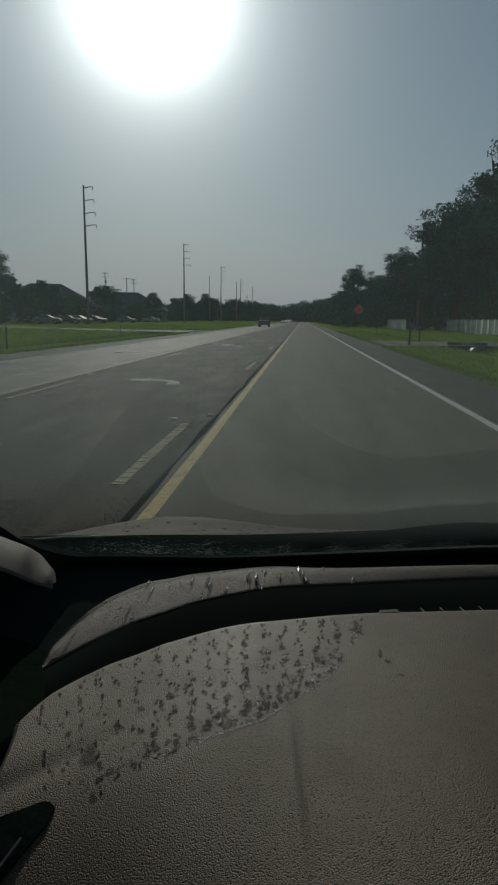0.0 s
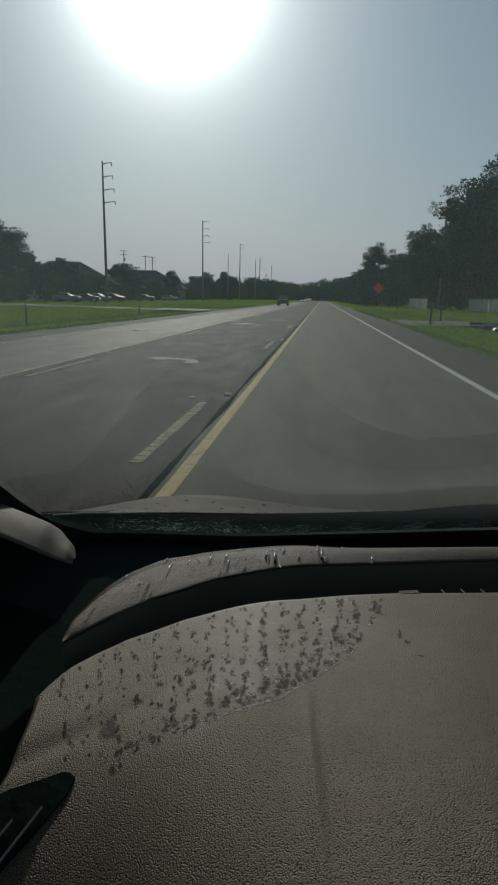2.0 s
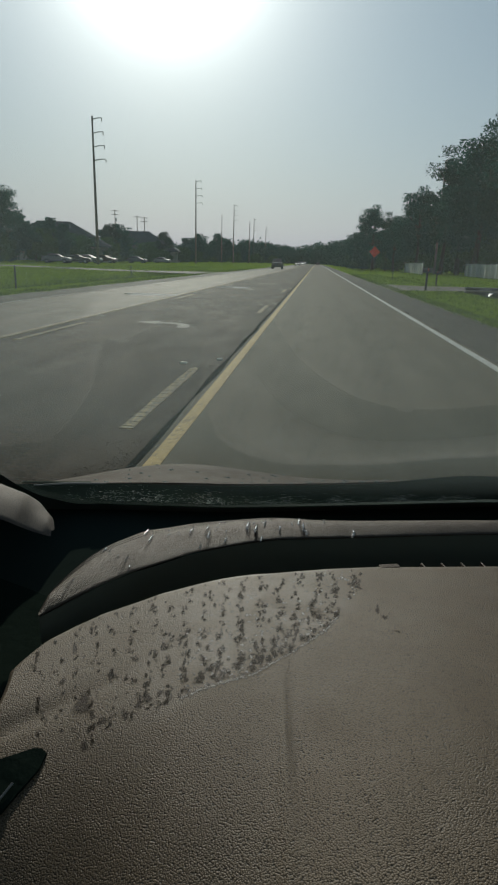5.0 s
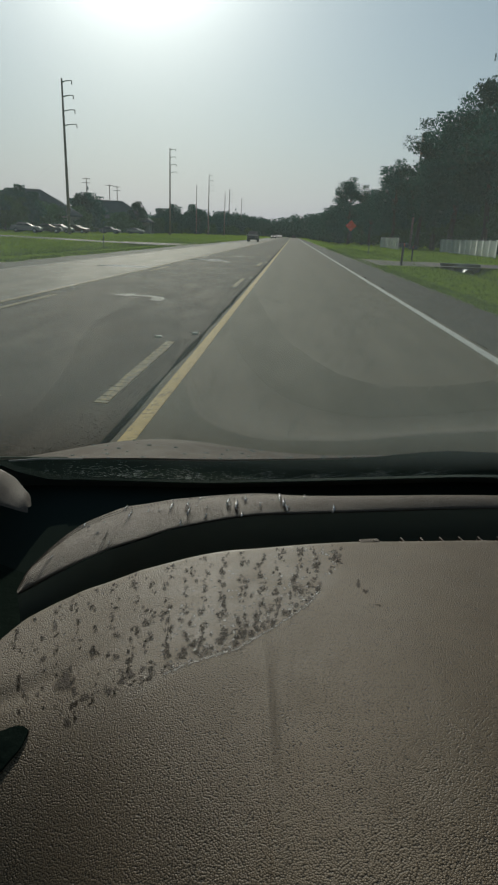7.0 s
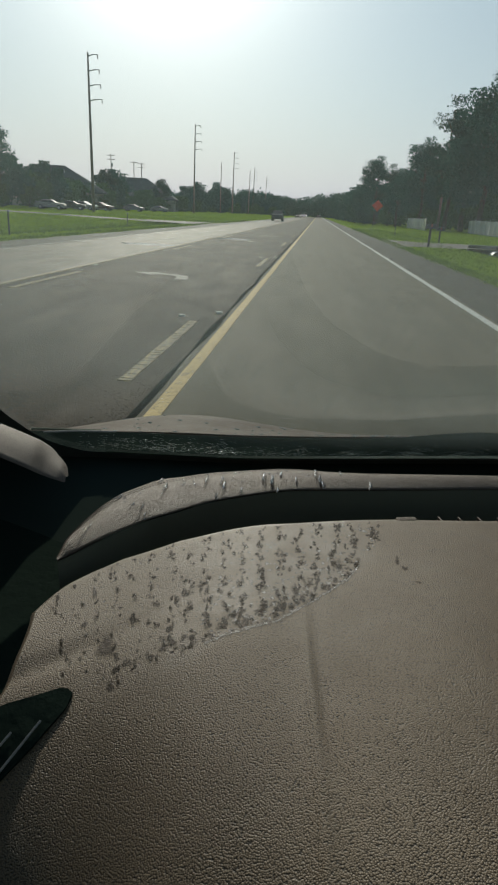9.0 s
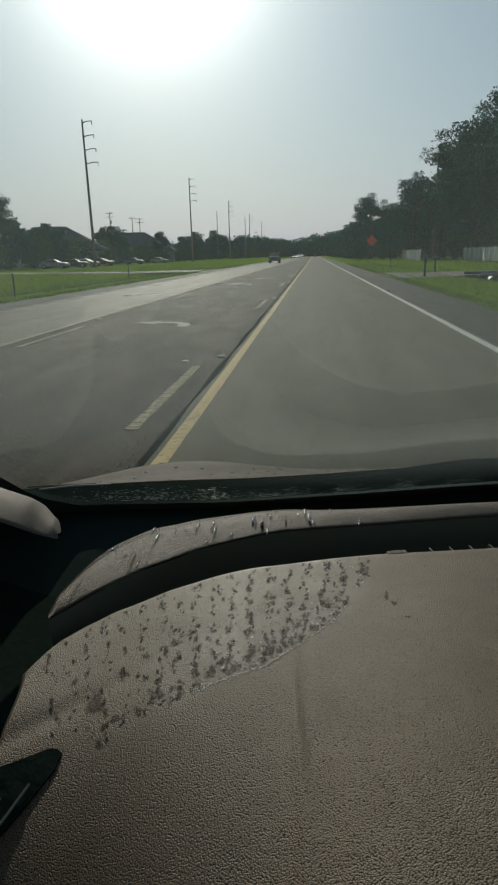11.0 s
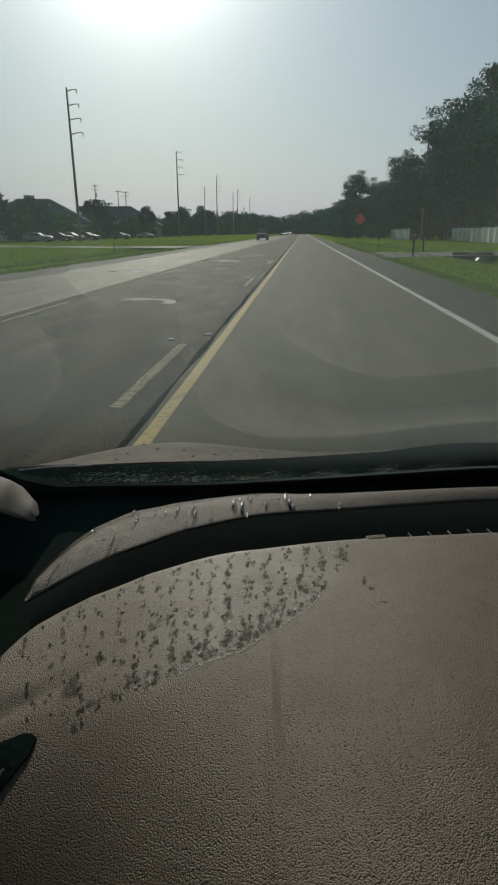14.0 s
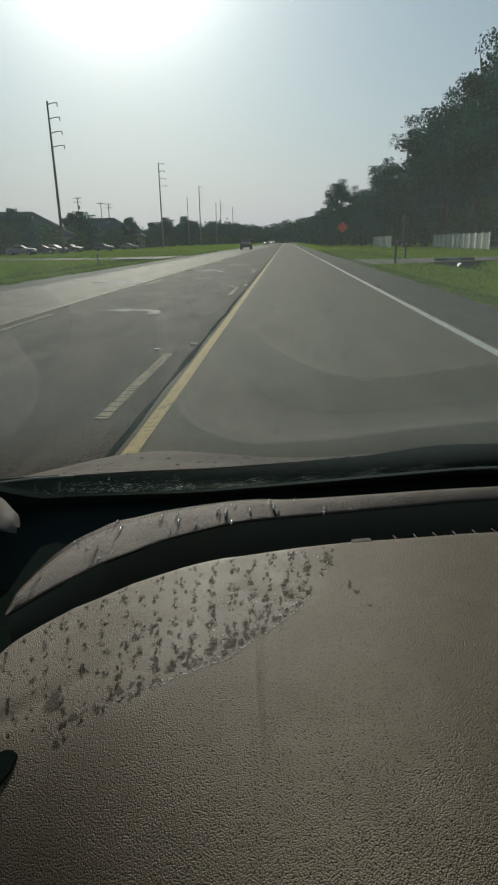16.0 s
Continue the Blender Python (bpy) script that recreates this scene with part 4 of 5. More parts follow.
# ---- vehicles ----
def vehicle(name, label, x, y, z, turn, colour, profile, glass, width, wheel_y, wheel_r, group="", lamps=False):
    """A vehicle from its side outline (along y, up), extruded and rounded."""
    m = material("car_paint", colour, 0.5, 0.0, 0.3)
    t = thing(name, label, "pickup truck" if name == "pickup_truck" else "car", (x, y, z), group, turn=turn)

    def prism(outline, half, taper):
        bm = bmesh.new()
        top = max(p[1] for p in outline)
        sides = [[bm.verts.new((s * half * (1 - taper * max(0, (pz - 0.9) / max(0.1, top - 0.9))), py, pz)) for py, pz in outline] for s in (-1, 1)]
        n = len(outline)
        for k in range(n):
            bm.faces.new((sides[0][k], sides[0][(k + 1) % n], sides[1][(k + 1) % n], sides[1][k]))
        bm.faces.new(sides[0][::-1])
        bm.faces.new(sides[1])
        bmesh.ops.recalc_face_normals(bm, faces=bm.faces)
        return bm

    bm = prism(profile, width / 2, 0.14)
    bmesh.ops.bevel(bm, geom=[e for e in bm.edges], offset=0.045, segments=2, affect="EDGES")
    part("body", bm, m, t, smooth=False)
    for g in glass:
        part("window", prism(g, width / 2 + 0.004, 0.13), M_CARGLASS, t)
    part("bumper", box((-width / 2 + 0.05, profile[0][0] - 0.08, 0.38), (width / 2 - 0.05, profile[0][0] + 0.06, 0.62), 0.03), M_MAILBOX, t)
    for s in (-1, 1):
        for wy in wheel_y:
            bm = bmesh.new()
            bmesh.ops.create_cone(bm, cap_ends=True, segments=20, radius1=wheel_r, radius2=wheel_r, depth=0.24, matrix=pose(s * (width / 2 - 0.11), wy, wheel_r, 0, 90, 0))
            wheel = part("wheel", bm, M_TYRE, t)
            bm = bmesh.new()
            bmesh.ops.create_cone(bm, cap_ends=True, segments=16, radius1=wheel_r * 0.62, radius2=wheel_r * 0.55, depth=0.03, matrix=pose(s * (width / 2 + 0.015), wy, wheel_r, 0, 90 * s, 0))
            part("rim", bm, M_STEEL, wheel)
        part("headlight", box((s * (width / 2 - 0.30) - 0.14, profile[0][0] - 0.03, 0.72), (s * (width / 2 - 0.30) + 0.14, profile[0][0] + 0.04, 0.86), 0.02), M_LAMP if lamps else M_STUD, t)
        part("mirror", box((s * (width / 2 + 0.08) - 0.09, -0.55, 1.0), (s * (width / 2 + 0.08) + 0.09, -0.42, 1.16), 0.03), M_MAILBOX, t)
    return t


CAR = [(-2.2, 0.35), (-2.25, 0.75), (-2.0, 0.9), (-0.95, 1.0), (-0.2, 1.43), (0.9, 1.45), (1.6, 1.05), (2.15, 1.0), (2.25, 0.6), (2.2, 0.35)]
CAR_GLASS = [[(-0.80, 1.02), (-0.22, 1.37), (0.12, 1.39), (0.12, 1.02)], [(0.18, 1.02), (0.18, 1.39), (0.86, 1.39), (1.35, 1.06)]]
TRUCK = [(-2.7, 0.45), (-2.75, 1.0), (-2.6, 1.15), (-1.3, 1.22), (-0.7, 1.85), (0.9, 1.87), (1.1, 1.25), (2.8, 1.25), (2.8, 0.5)]
TRUCK_GLASS = [[(-1.12, 1.26), (-0.68, 1.78), (0.0, 1.80), (0.0, 1.26)], [(0.06, 1.26), (0.06, 1.80), (0.82, 1.80), (0.95, 1.26)]]
vehicle("pickup_truck", "dark grey pickup truck driving in the oncoming lane", -7.3, 118, 0.01, 0, (0.05, 0.055, 0.06), TRUCK, TRUCK_GLASS, 1.95, (-1.75, 1.75), 0.4)
for k, (x, y, c, lamp) in enumerate(((-7.0, 232, (0.03, 0.03, 0.035), True), (-7.3, 300, (0.5, 0.5, 0.5), True), (-6.8, 350, (0.6, 0.6, 0.6), True), (-11, 400, (0.55, 0.55, 0.55), True), (0.6, 330, (0.06, 0.06, 0.07), False))):
    vehicle("car", "small distant car on the highway", x, y, 0.02, 180 if x > 0 else 0, c, CAR, CAR_GLASS, 1.8, (-1.4, 1.4), 0.33, "cars on the highway", lamp)
for x, y, c in ((-41.5, 97, (0.5, 0.5, 0.52)), (-41, 104.5, (0.10, 0.10, 0.11)), (-41.3, 111, (0.75, 0.75, 0.72)), (-41, 119, (0.16, 0.05, 0.04)), (-40.5, 139, (0.3, 0.33, 0.36)), (-40.2, 161, (0.7, 0.7, 0.68))):
    vehicle("parked_car", "car with a dull finish parked by the trees beyond the field", x, y, ground_height(x, y), 90 + float(rng.uniform(-15, 15)), tuple(0.45 * q for q in c), CAR, CAR_GLASS, 1.8, (-1.4, 1.4), 0.33, "parked cars")

# ---- the car that carries the view ----
car = thing("car", "car cabin with a dark grained dashboard and maroon bonnet", "car")


def pad_edge(x):
    return curve((-0.272, -0.265, -0.259, -0.251, -0.230, -0.206, -0.149, -0.085, -0.018, 0.052, 0.116, 0.26, 0.55, 0.9, 1.2), (0.46, 0.493, 0.514, 0.535, 0.564, 0.590, 0.625, 0.645, 0.662, 0.684, 0.701, 0.727, 0.765, 0.755, 0.70), x, 0.004)


def pad_left(y):
    return curve((0.0, 0.20, 0.30, 0.36, 0.42, 0.45, 0.49, 0.60), (-0.33, -0.30, -0.262, -0.250, -0.256, -0.260, -0.266, -0.268), y, 0.006)


def pad_height(x, y):
    z = 1.030 + 0.012 * (y - 0.6) - 0.028 * smoothstep((-0.03 - x) / 0.20)
    z -= (0.27 + 1.08 * smoothstep((0.06 - x) / 0.26)) * max(0.0, 0.46 - y) ** 2
    crease = 0.004 + 0.09 * (0.46 - y)
    z += (0.0018 * math.exp(-((x - crease) / 0.0052) ** 2) - 0.0009 * math.exp(-((x - crease - 0.012) / 0.008) ** 2)) * smoothstep((0.55 - y) / 0.16)
    # the passenger half leans a little towards the glass
    z += 0.070 * (0.68 - y) * smoothstep((x + 0.03) / 0.20) * (1 - 0.45 * smoothstep((x - 0.12) / 0.25)) - 0.03 * max(0.0, 0.6 - y) * smoothstep((-0.06 - x) / 0.12)
    # shallow hollow that runs from the end vent to the middle
    z -= 0.0030 * math.exp(-((y - 0.402 - 0.77 * (x + 0.257)) / 0.015) ** 2) * smoothstep((-0.10 - x) / 0.12)
    return z


def pad_point(u, v):
    """u along the dashboard, v from the far edge to the near one; small overruns roll the edges down."""
    w = min(max(v, 0.0), 1.0)
    left = pad_left(0.488 * (1 - w) + 0.02 * w)
    uu = max(u, 0.0)
    x = left + (1.2 - left) * uu ** 1.6
    y = pad_edge(x) * (1 - w) + 0.02 * w
    z = pad_height(x, y)
    if v < 0:
        y += 0.006 * min(1.0, -v / 0.02)
        z -= 0.003 if v > -0.015 else (0.006 if v > -0.025 else 0.05)
    if u < 0:
        x -= 0.003 if u > -0.015 else 0.005
        z -= 0.003 if u > -0.015 else (0.006 if u > -0.025 else 0.07)
    return (x, y, z)


us = [-0.03, -0.02, -0.01, *np.linspace(0, 0.33, 80), *np.linspace(0.332, 0.45, 64), *np.linspace(0.46, 1, 60)]
vs = [-0.03, -0.02, -0.01, *np.linspace(0, 1, 110)]
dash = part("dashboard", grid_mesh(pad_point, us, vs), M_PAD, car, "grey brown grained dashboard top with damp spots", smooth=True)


# the raised ridge behind the demister slot
RX_LO = (-0.272, -0.261, -0.245, -0.222, -0.196, -0.131, -0.059, 0.045, 0.276, 0.55, 0.9, 1.2)
RY_LO = (0.558, 0.577, 0.606, 0.641, 0.673, 0.714, 0.727, 0.748, 0.801, 0.84, 0.83, 0.77)
RX_UP = (-0.273, -0.279, -0.275, -0.266, -0.252, -0.213, -0.149, -0.066, 0.047, 0.289, 0.6, 0.9, 1.2)
RY_UP = (0.562, 0.605, 0.648, 0.696, 0.736, 0.792, 0.811, 0.804, 0.803, 0.847, 0.88, 0.87, 0.81)


def ridge_low(s):
    """Near edge of the ridge, s from its tip to the far end."""
    i = np.linspace(0, 1, len(RX_LO))
    return curve(i, RX_LO, s, 0.02), curve(i, RY_LO, s, 0.02)


def ridge_high(s):
    i = np.linspace(0, 1, len(RX_UP))
    return curve(i, RX_UP, s, 0.02), curve(i, RY_UP, s, 0.02)


def ridge_height(x):
    return 1.043 - 0.030 * smoothstep(-x / 0.22)


def ridge_point(s, v):
    (x0, y0), (x1, y1) = ridge_low(s), ridge_high(s)
    w = min(max(v, 0.0), 1.0)
    x, y = x0 + (x1 - x0) * w, y0 + (y1 - y0) * w
    z = ridge_height(x) + 0.0062 * math.sin(math.pi * w) * smoothstep(s / 0.08)
    if v < 0:
        y, z = y + 0.004 * v, z + 0.004 * v
    if v > 1:
        y, z = y + 0.006 * (v - 1), z - 0.05 * (v - 1) ** 2
    return (x, y, z)


def ridge_face(s, v):
    x, y, z = ridge_point(s, -0.25)
    return (x + 0.001, y + 0.004 * v, z - 0.001 - 0.12 * v)


part("ridge", grid_mesh(ridge_point, np.linspace(0, 1, 160), [-0.25, *np.linspace(0, 1, 14), 1.3, 1.7, 2.0]), M_RIDGE, car, "curved grained ridge with clear water drops", smooth=True)
part("slot_wall", grid_mesh(ridge_face, np.linspace(0, 1, 160), np.linspace(0, 1, 5)), M_BLACK, car, "black wall of the demister slot", smooth=True)

# rows of pinholes along the ridge's far rim
bm = bmesh.new()
for row in range(3):
    v, s = 0.985 - 0.085 * row, 0.04
    while s < 0.78:
        p = Vector(ridge_point(s, v))
        du = (Vector(ridge_point(s + 0.001, v)) - p) / 0.001
        dv = (Vector(ridge_point(s, v - 0.01)) - p) / -0.01
        up = du.cross(dv).normalized()
        ru, rv = 0.0014 * du.normalized(), 0.0021 * (dv - du * (du.dot(dv) / du.dot(du))).normalized()
        p = p + du * (0.0023 / du.length) * (row % 2)
        bm.faces.new([bm.verts.new(p + math.cos(a) * ru + math.sin(a) * rv + 0.00025 * up) for a in np.linspace(0, 2 * math.pi, 6, endpoint=False)])
        s += 0.0046 / du.length
holes = part("pinhole", bm, M_HOLE, car, "fine pinholes along the ridge rim")
tagged(holes, kind="stuff")

# recesses round the ridge; their shade is put into near-black colours
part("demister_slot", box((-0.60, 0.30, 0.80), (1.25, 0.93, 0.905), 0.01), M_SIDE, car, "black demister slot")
part("end_panel", grid_mesh(lambda u, v: (-0.60 + 0.345 * u, 0.02 + 0.88 * v, 0.955 - 0.03 * u + 0.02 * v), np.linspace(0, 1, 8), np.linspace(0, 1, 12)), M_COWL, car)


def rib_mesh():
    bm = bmesh.new()
    add_box(bm, (-0.0012, -0.004, -0.03), (0.0012, 0.011, -0.0010), 0.0004)
    me = bpy.data.meshes.new("slot_rib")
    bm.to_mesh(me)
    bm.free()
    return me


RIB = rib_mesh()
for k in range(34):
    x = 0.174 + 0.0262 * k
    ob = mesh_part("slot_rib", RIB, M_RIDGE, car)
    ob.matrix_basis = pose(x, pad_edge(x) + 0.004, pad_height(x, pad_edge(x)) - 0.001, 0, 0, 14)
bm = box((-0.013, -0.004, -0.02), (0.013, 0.005, 0.0008), 0.0015)
ob = part("sensor_cover", bm, M_RIDGE, car, "small rounded sensor cover on the edge")
ob.matrix_basis = pose(0.128, pad_edge(0.128) + 0.002, pad_height(0.128, pad_edge(0.128)), 0, 0, 14)

# end vent: a black pointed inlay with two bright blades
OUT = ((-0.259, 0.369), (-0.242, 0.381), (-0.221, 0.391), (-0.204, 0.399), (-0.196, 0.399), (-0.190, 0.395), (-0.191, 0.381), (-0.198, 0.367), (-0.207, 0.349), (-0.215, 0.336), (-0.227, 0.317), (-0.255, 0.275), (-0.300, 0.275))
bm = bmesh.new()
low = [bm.verts.new((x, y, pad_height(x, y) - 0.01)) for x, y in OUT]
top = [bm.verts.new((x, y, pad_height(x, y) + 0.0022)) for x, y in OUT]
for k in range(len(OUT)):
    bm.faces.new((low[k], low[(k + 1) % len(OUT)], top[(k + 1) % len(OUT)], top[k]))
bm.faces.new(top)
bmesh.ops.triangulate(bm, faces=[f for f in bm.faces if len(f.verts) > 4])
vent = part("end_vent", bm, M_COWL, car, "black pointed air vent with two bright blades")
for a, b in (((-0.227, 0.357), (-0.245, 0.318)), ((-0.207, 0.368), (-0.233, 0.309))):
    za, zb = pad_height(*a) + 0.0045, pad_height(*b) + 0.0045
    part("vent_blade", tube([(*a, za), (*b, zb)], [0.0011, 0.0011], 6), M_TRIMLINE, vent, "thin silver blade")

# pillar and its trim
part("pillar", tube([(-0.60, 0.80, 1.05), (-0.62, 0.60, 1.20), (-0.60, 0.40, 1.36), (-0.55, 0.12, 1.57)], [0.05, 0.05, 0.05, 0.05], 12), M_PILLAR, car, smooth=True)


def corner_point(u, v):
    """Pale domed shelf at the pillar foot; u from the outside to its tip."""
    k = (0, 0.25, 0.5, 0.72, 0.92, 1)
    up = [curve(k, q, u, 0.03) for q in ((-0.52, -0.43, -0.352, -0.327, -0.297, -0.287), (0.70, 0.715, 0.712, 0.695, 0.662, 0.640), (1.172, 1.117, 1.092, 1.089, 1.084, 1.0745))]
    lo = [curve(k, q, u, 0.03) for q in ((-0.46, -0.385, -0.330, -0.312, -0.291, -0.285), (0.60, 0.628, 0.633, 0.627, 0.622, 0.632), (1.148, 1.110, 1.087, 1.084, 1.081, 1.0735))]
    w = min(max(v, 0.0), 1.0)
    over = v - w
    x, y, z = (a + (b - a) * w for a, b in zip(lo, up))
    z += 0.009 * math.sin(math.pi * w) * (1 - 0.6 * u) - 0.03 * abs(over) * (1 - u) ** 0.5
    far = 1 + 0.12 * smoothstep(u)
    return (x * far, (y + 0.01 * over) * far, 1.393 + (z - 1.393) * far)


part("corner_shelf", grid_mesh(corner_point, np.linspace(0, 1, 30), [-0.08, *np.linspace(0, 1, 14), 1.2, 1.5]), M_PILLAR, car, "pale woven shelf at the pillar foot", smooth=True)


# ---- windscreen ----
def screen_low(x):
    return curve((-0.60, -0.45, -0.36, -0.29, -0.116, 0.063, 0.338, 0.65, 0.95, 1.2), (0.80, 0.842, 0.858, 0.866, 0.886, 0.926, 0.990, 1.01, 0.97, 0.87), x, 0.03)


def screen_top(u):
    """How far back the glass reaches at its upper edge; it lies flatter in the middle than at the pillar."""
    return 0.10 - 0.42 * smoothstep((u - 0.12) / 0.25) + 0.04 * math.sin(math.pi * u)


def screen_point(u, v):
    x = -0.56 + 1.78 * u
    y0, z0 = screen_low(x) + 0.05, 0.99
    y1, z1 = screen_top(u), 1.58 + 0.03 * math.sin(math.pi * u)
    xx = x + (0.33 - x) * 0.14 * v
    bow = 0.03 * math.sin(math.pi * v) * (1 - v)
    return (xx, y0 + (y1 - y0) * v + bow, z0 + (z1 - z0) * v + 0.6 * bow)


glass = part("windscreen", grid_mesh(screen_point, np.linspace(0, 1, 50), np.linspace(0, 1, 40)), M_GLASS, car, "dusty windscreen with fine rain drops", smooth=True)
glass.visible_shadow = False


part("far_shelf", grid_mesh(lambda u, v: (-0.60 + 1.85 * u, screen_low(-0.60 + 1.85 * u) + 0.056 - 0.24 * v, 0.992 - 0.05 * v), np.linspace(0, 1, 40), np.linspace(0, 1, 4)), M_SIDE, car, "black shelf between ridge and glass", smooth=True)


def inner(u, v, off=0.004):
    a = Vector(screen_point(u, v))
    return a + Vector((0, -0.55 * off, -0.8 * off))


def side_band(v):
    """How far the black border reaches in from the left edge."""
    return curve((0, 0.02, 0.045, 0.075, 0.115, 0.18, 0.28, 1), (0.150, 0.125, 0.104, 0.086, 0.076, 0.068, 0.061, 0.05), v, 0.008)


def low_band(u):
    return curve((0.0, 0.1, 0.15, 0.25, 0.35, 0.5, 1), (0.04, 0.034, 0.028, 0.030, 0.044, 0.052, 0.055), u, 0.02)


part("glass_border", grid_mesh(lambda u, v: inner(u, low_band(u) * v), np.linspace(0, 1, 90), np.linspace(0, 1, 5)), M_FRIT, glass, "black printed border of the glass")
part("glass_border", grid_mesh(lambda u, v: inner(u * side_band(v ** 2), v ** 2, 0.005), np.linspace(0, 1, 10), np.linspace(0, 1, 70)), M_FRIT, glass)
part("glass_border", grid_mesh(lambda u, v: inner(1 - 0.05 * u, v, 0.005), np.linspace(0, 1, 3), np.linspace(0, 1, 30)), M_FRIT, glass)
bm = bmesh.new()
add_tube(bm, [inner(u, low_band(u), 0.003) for u in np.linspace(0.13, 1, 70)], [0.0009] * 70, 6)
part("glass_seal", bm, M_COWL, glass, "thin wet edge seal")

# ---- cowl, bonnet, wiper ----
part("cowl", grid_mesh(lambda u, v: (-0.62 + 1.95 * u, screen_low(-0.62 + 1.95 * u) + 0.045 + 0.115 * v, 0.955 + (0.038 + 0.014 * smoothstep((1.95 * u - 0.72) / 0.25)) * v ** 0.7), np.linspace(0, 1, 60), np.linspace(0, 1, 10)), M_COWL, car, "wet black plastic cowl below the glass", smooth=True)


def bonnet_point(u, v):
    x = -0.55 + 1.9 * u
    y = screen_low(x) + 0.165 + 1.02 * v
    crown = 0.052 * math.exp(-((x + 0.26) / 0.25) ** 2) + 0.012 * math.exp(-((x - 0.9) / 0.2) ** 2)
    z = 0.992 + 0.035 * (u - 0.3) - 0.355 * v - 0.09 * v * v + crown * (0.30 + 0.70 * smoothstep(v / 0.22)) * math.exp(-((v - 0.25) / 0.3) ** 2)
    return (x, y, z)


part("bonnet", grid_mesh(bonnet_point, np.linspace(0, 1, 80), np.linspace(0, 1, 40)), M_PAINT, car, "wet maroon bonnet", smooth=True)
wip = part("wiper", tube([(-0.45, 0.931, 1.015), (-0.40, 0.945, 1.017), (-0.33, 0.955, 1.018)], [0.0012, 0.0017, 0.0012], 6), M_WIPER, car, "thin wiper arm catching light")
part("wiper_blade", tube([(-0.48, 0.95, 1.012), (-0.36, 0.965, 1.014)], [0.002, 0.002], 6), M_BLACK, wip)

# ---- plain shell of the cabin ----
def slab(name, fn, mat, label=""):
    bm = grid_mesh(fn, np.linspace(0, 1, 10), np.linspace(0, 1, 10))
    return part(name, bm, mat, car, label, smooth=True)


slab("headliner", lambda u, v: (-0.50 + 1.66 * u, screen_top(u) + 0.01 - (screen_top(u) + 1.74) * v, 1.585 + 0.05 * math.sin(math.pi * u) + 0.03 * math.sin(math.pi * v)), M_LINER, "pale grey cloth headliner")
slab("roof", lambda u, v: (-0.53 + 1.72 * u, screen_top(u) + 0.03 - (screen_top(u) + 1.79) * v, 1.625 + 0.06 * math.sin(math.pi * u) + 0.03 * math.sin(math.pi * v)), M_PAINT)
slab("door_card", lambda u, v: (-0.62 + 0.03 * v, 0.75 - 2.5 * u, 0.30 + 0.72 * v), M_DARKTRIM, "dark door trim")
slab("door_card", lambda u, v: (1.27 - 0.03 * v, 0.75 - 2.5 * u, 0.30 + 0.72 * v), M_DARKTRIM, "dark door trim")
slab("side_window", lambda u, v: (-0.59 + 0.06 * v, 0.45 - 2.2 * u, 1.02 + 0.56 * v), M_SIDEGLASS)
slab("side_window", lambda u, v: (1.24 - 0.06 * v, 0.45 - 2.2 * u, 1.02 + 0.56 * v), M_SIDEGLASS)
slab("rear_wall", lambda u, v: (-0.62 + 1.89 * u, -1.75, 0.30 + 1.32 * v), M_DARKTRIM)
slab("floor_pan", lambda u, v: (-0.62 + 1.89 * u, 0.80 - 2.55 * v, 0.30), M_DARKTRIM)
slab("bulkhead", lambda u, v: (-0.62 + 1.89 * u, 0.80, 0.30 + 0.52 * v), M_DARKTRIM)

# outer body, closed round the cabin
for x in (-0.68, 1.33):
    slab("body_side", lambda u, v, x=x: (x + 0.04 * (0.5 - x) / abs(0.5 - x) * v ** 2, 1.95 - 4.0 * u, 0.28 + (0.58 - 0.40 * smoothstep((0.42 - u) / 0.4)) * v), M_PAINT)
    for y in (1.35, -1.35):
        bm = bmesh.new()
        bmesh.ops.create_cone(bm, cap_ends=True, segments=28, radius1=0.33, radius2=0.33, depth=0.2, matrix=pose(x, y, 0.335, 0, 90, 0))
        wheel = part("wheel", bm, M_TYRE, car)
        bm = bmesh.new()
        bmesh.ops.create_cone(bm, cap_ends=True, segments=20, radius1=0.2, radius2=0.18, depth=0.03, matrix=pose(x + (0.11 if x > 0 else -0.11), y, 0.335, 0, 90, 0))
        part("rim", bm, M_STEEL, wheel)
slab("front_bumper", lambda u, v: (-0.68 + 2.01 * u, 1.95 + 0.15 * math.sin(math.pi * u), 0.22 + 0.24 * v), M_PAINT)
slab("rear_panel", lambda u, v: (-0.68 + 2.01 * u, -2.05 + 0.25 * v * v, 0.28 + 1.34 * v), M_PAINT)

# ---- drops and damp marks ----
rng = np.random.default_rng(17)


def drop(bm, x, y, z, rx, ry, h):
    got = bmesh.ops.create_uvsphere(bm, u_segments=10, v_segments=6, radius=1.0, matrix=Matrix.Translation((x, y, z)) @ Matrix.Diagonal((rx, ry, h, 1)))
    return got


def soak_layer(bm):
    return bm.verts.layers.float.get("soak") or bm.verts.layers.float.new("soak")


def on_ridge(x, y, lift):
    """The place on the ridge's top at x, y, kept inside its rims."""
    lo, hi = float(np.interp(x, RX_LO, RY_LO)) + 0.002, float(np.interp(x, RX_UP[3:], RY_UP[3:]))
    y = min(max(y, lo), max(hi, lo + 0.01))
    w = (y - lo) / max(hi - lo, 0.01)
    return (x, y, ridge_height(x) + 0.0062 * math.sin(math.pi * min(w, 1.0)) + lift)


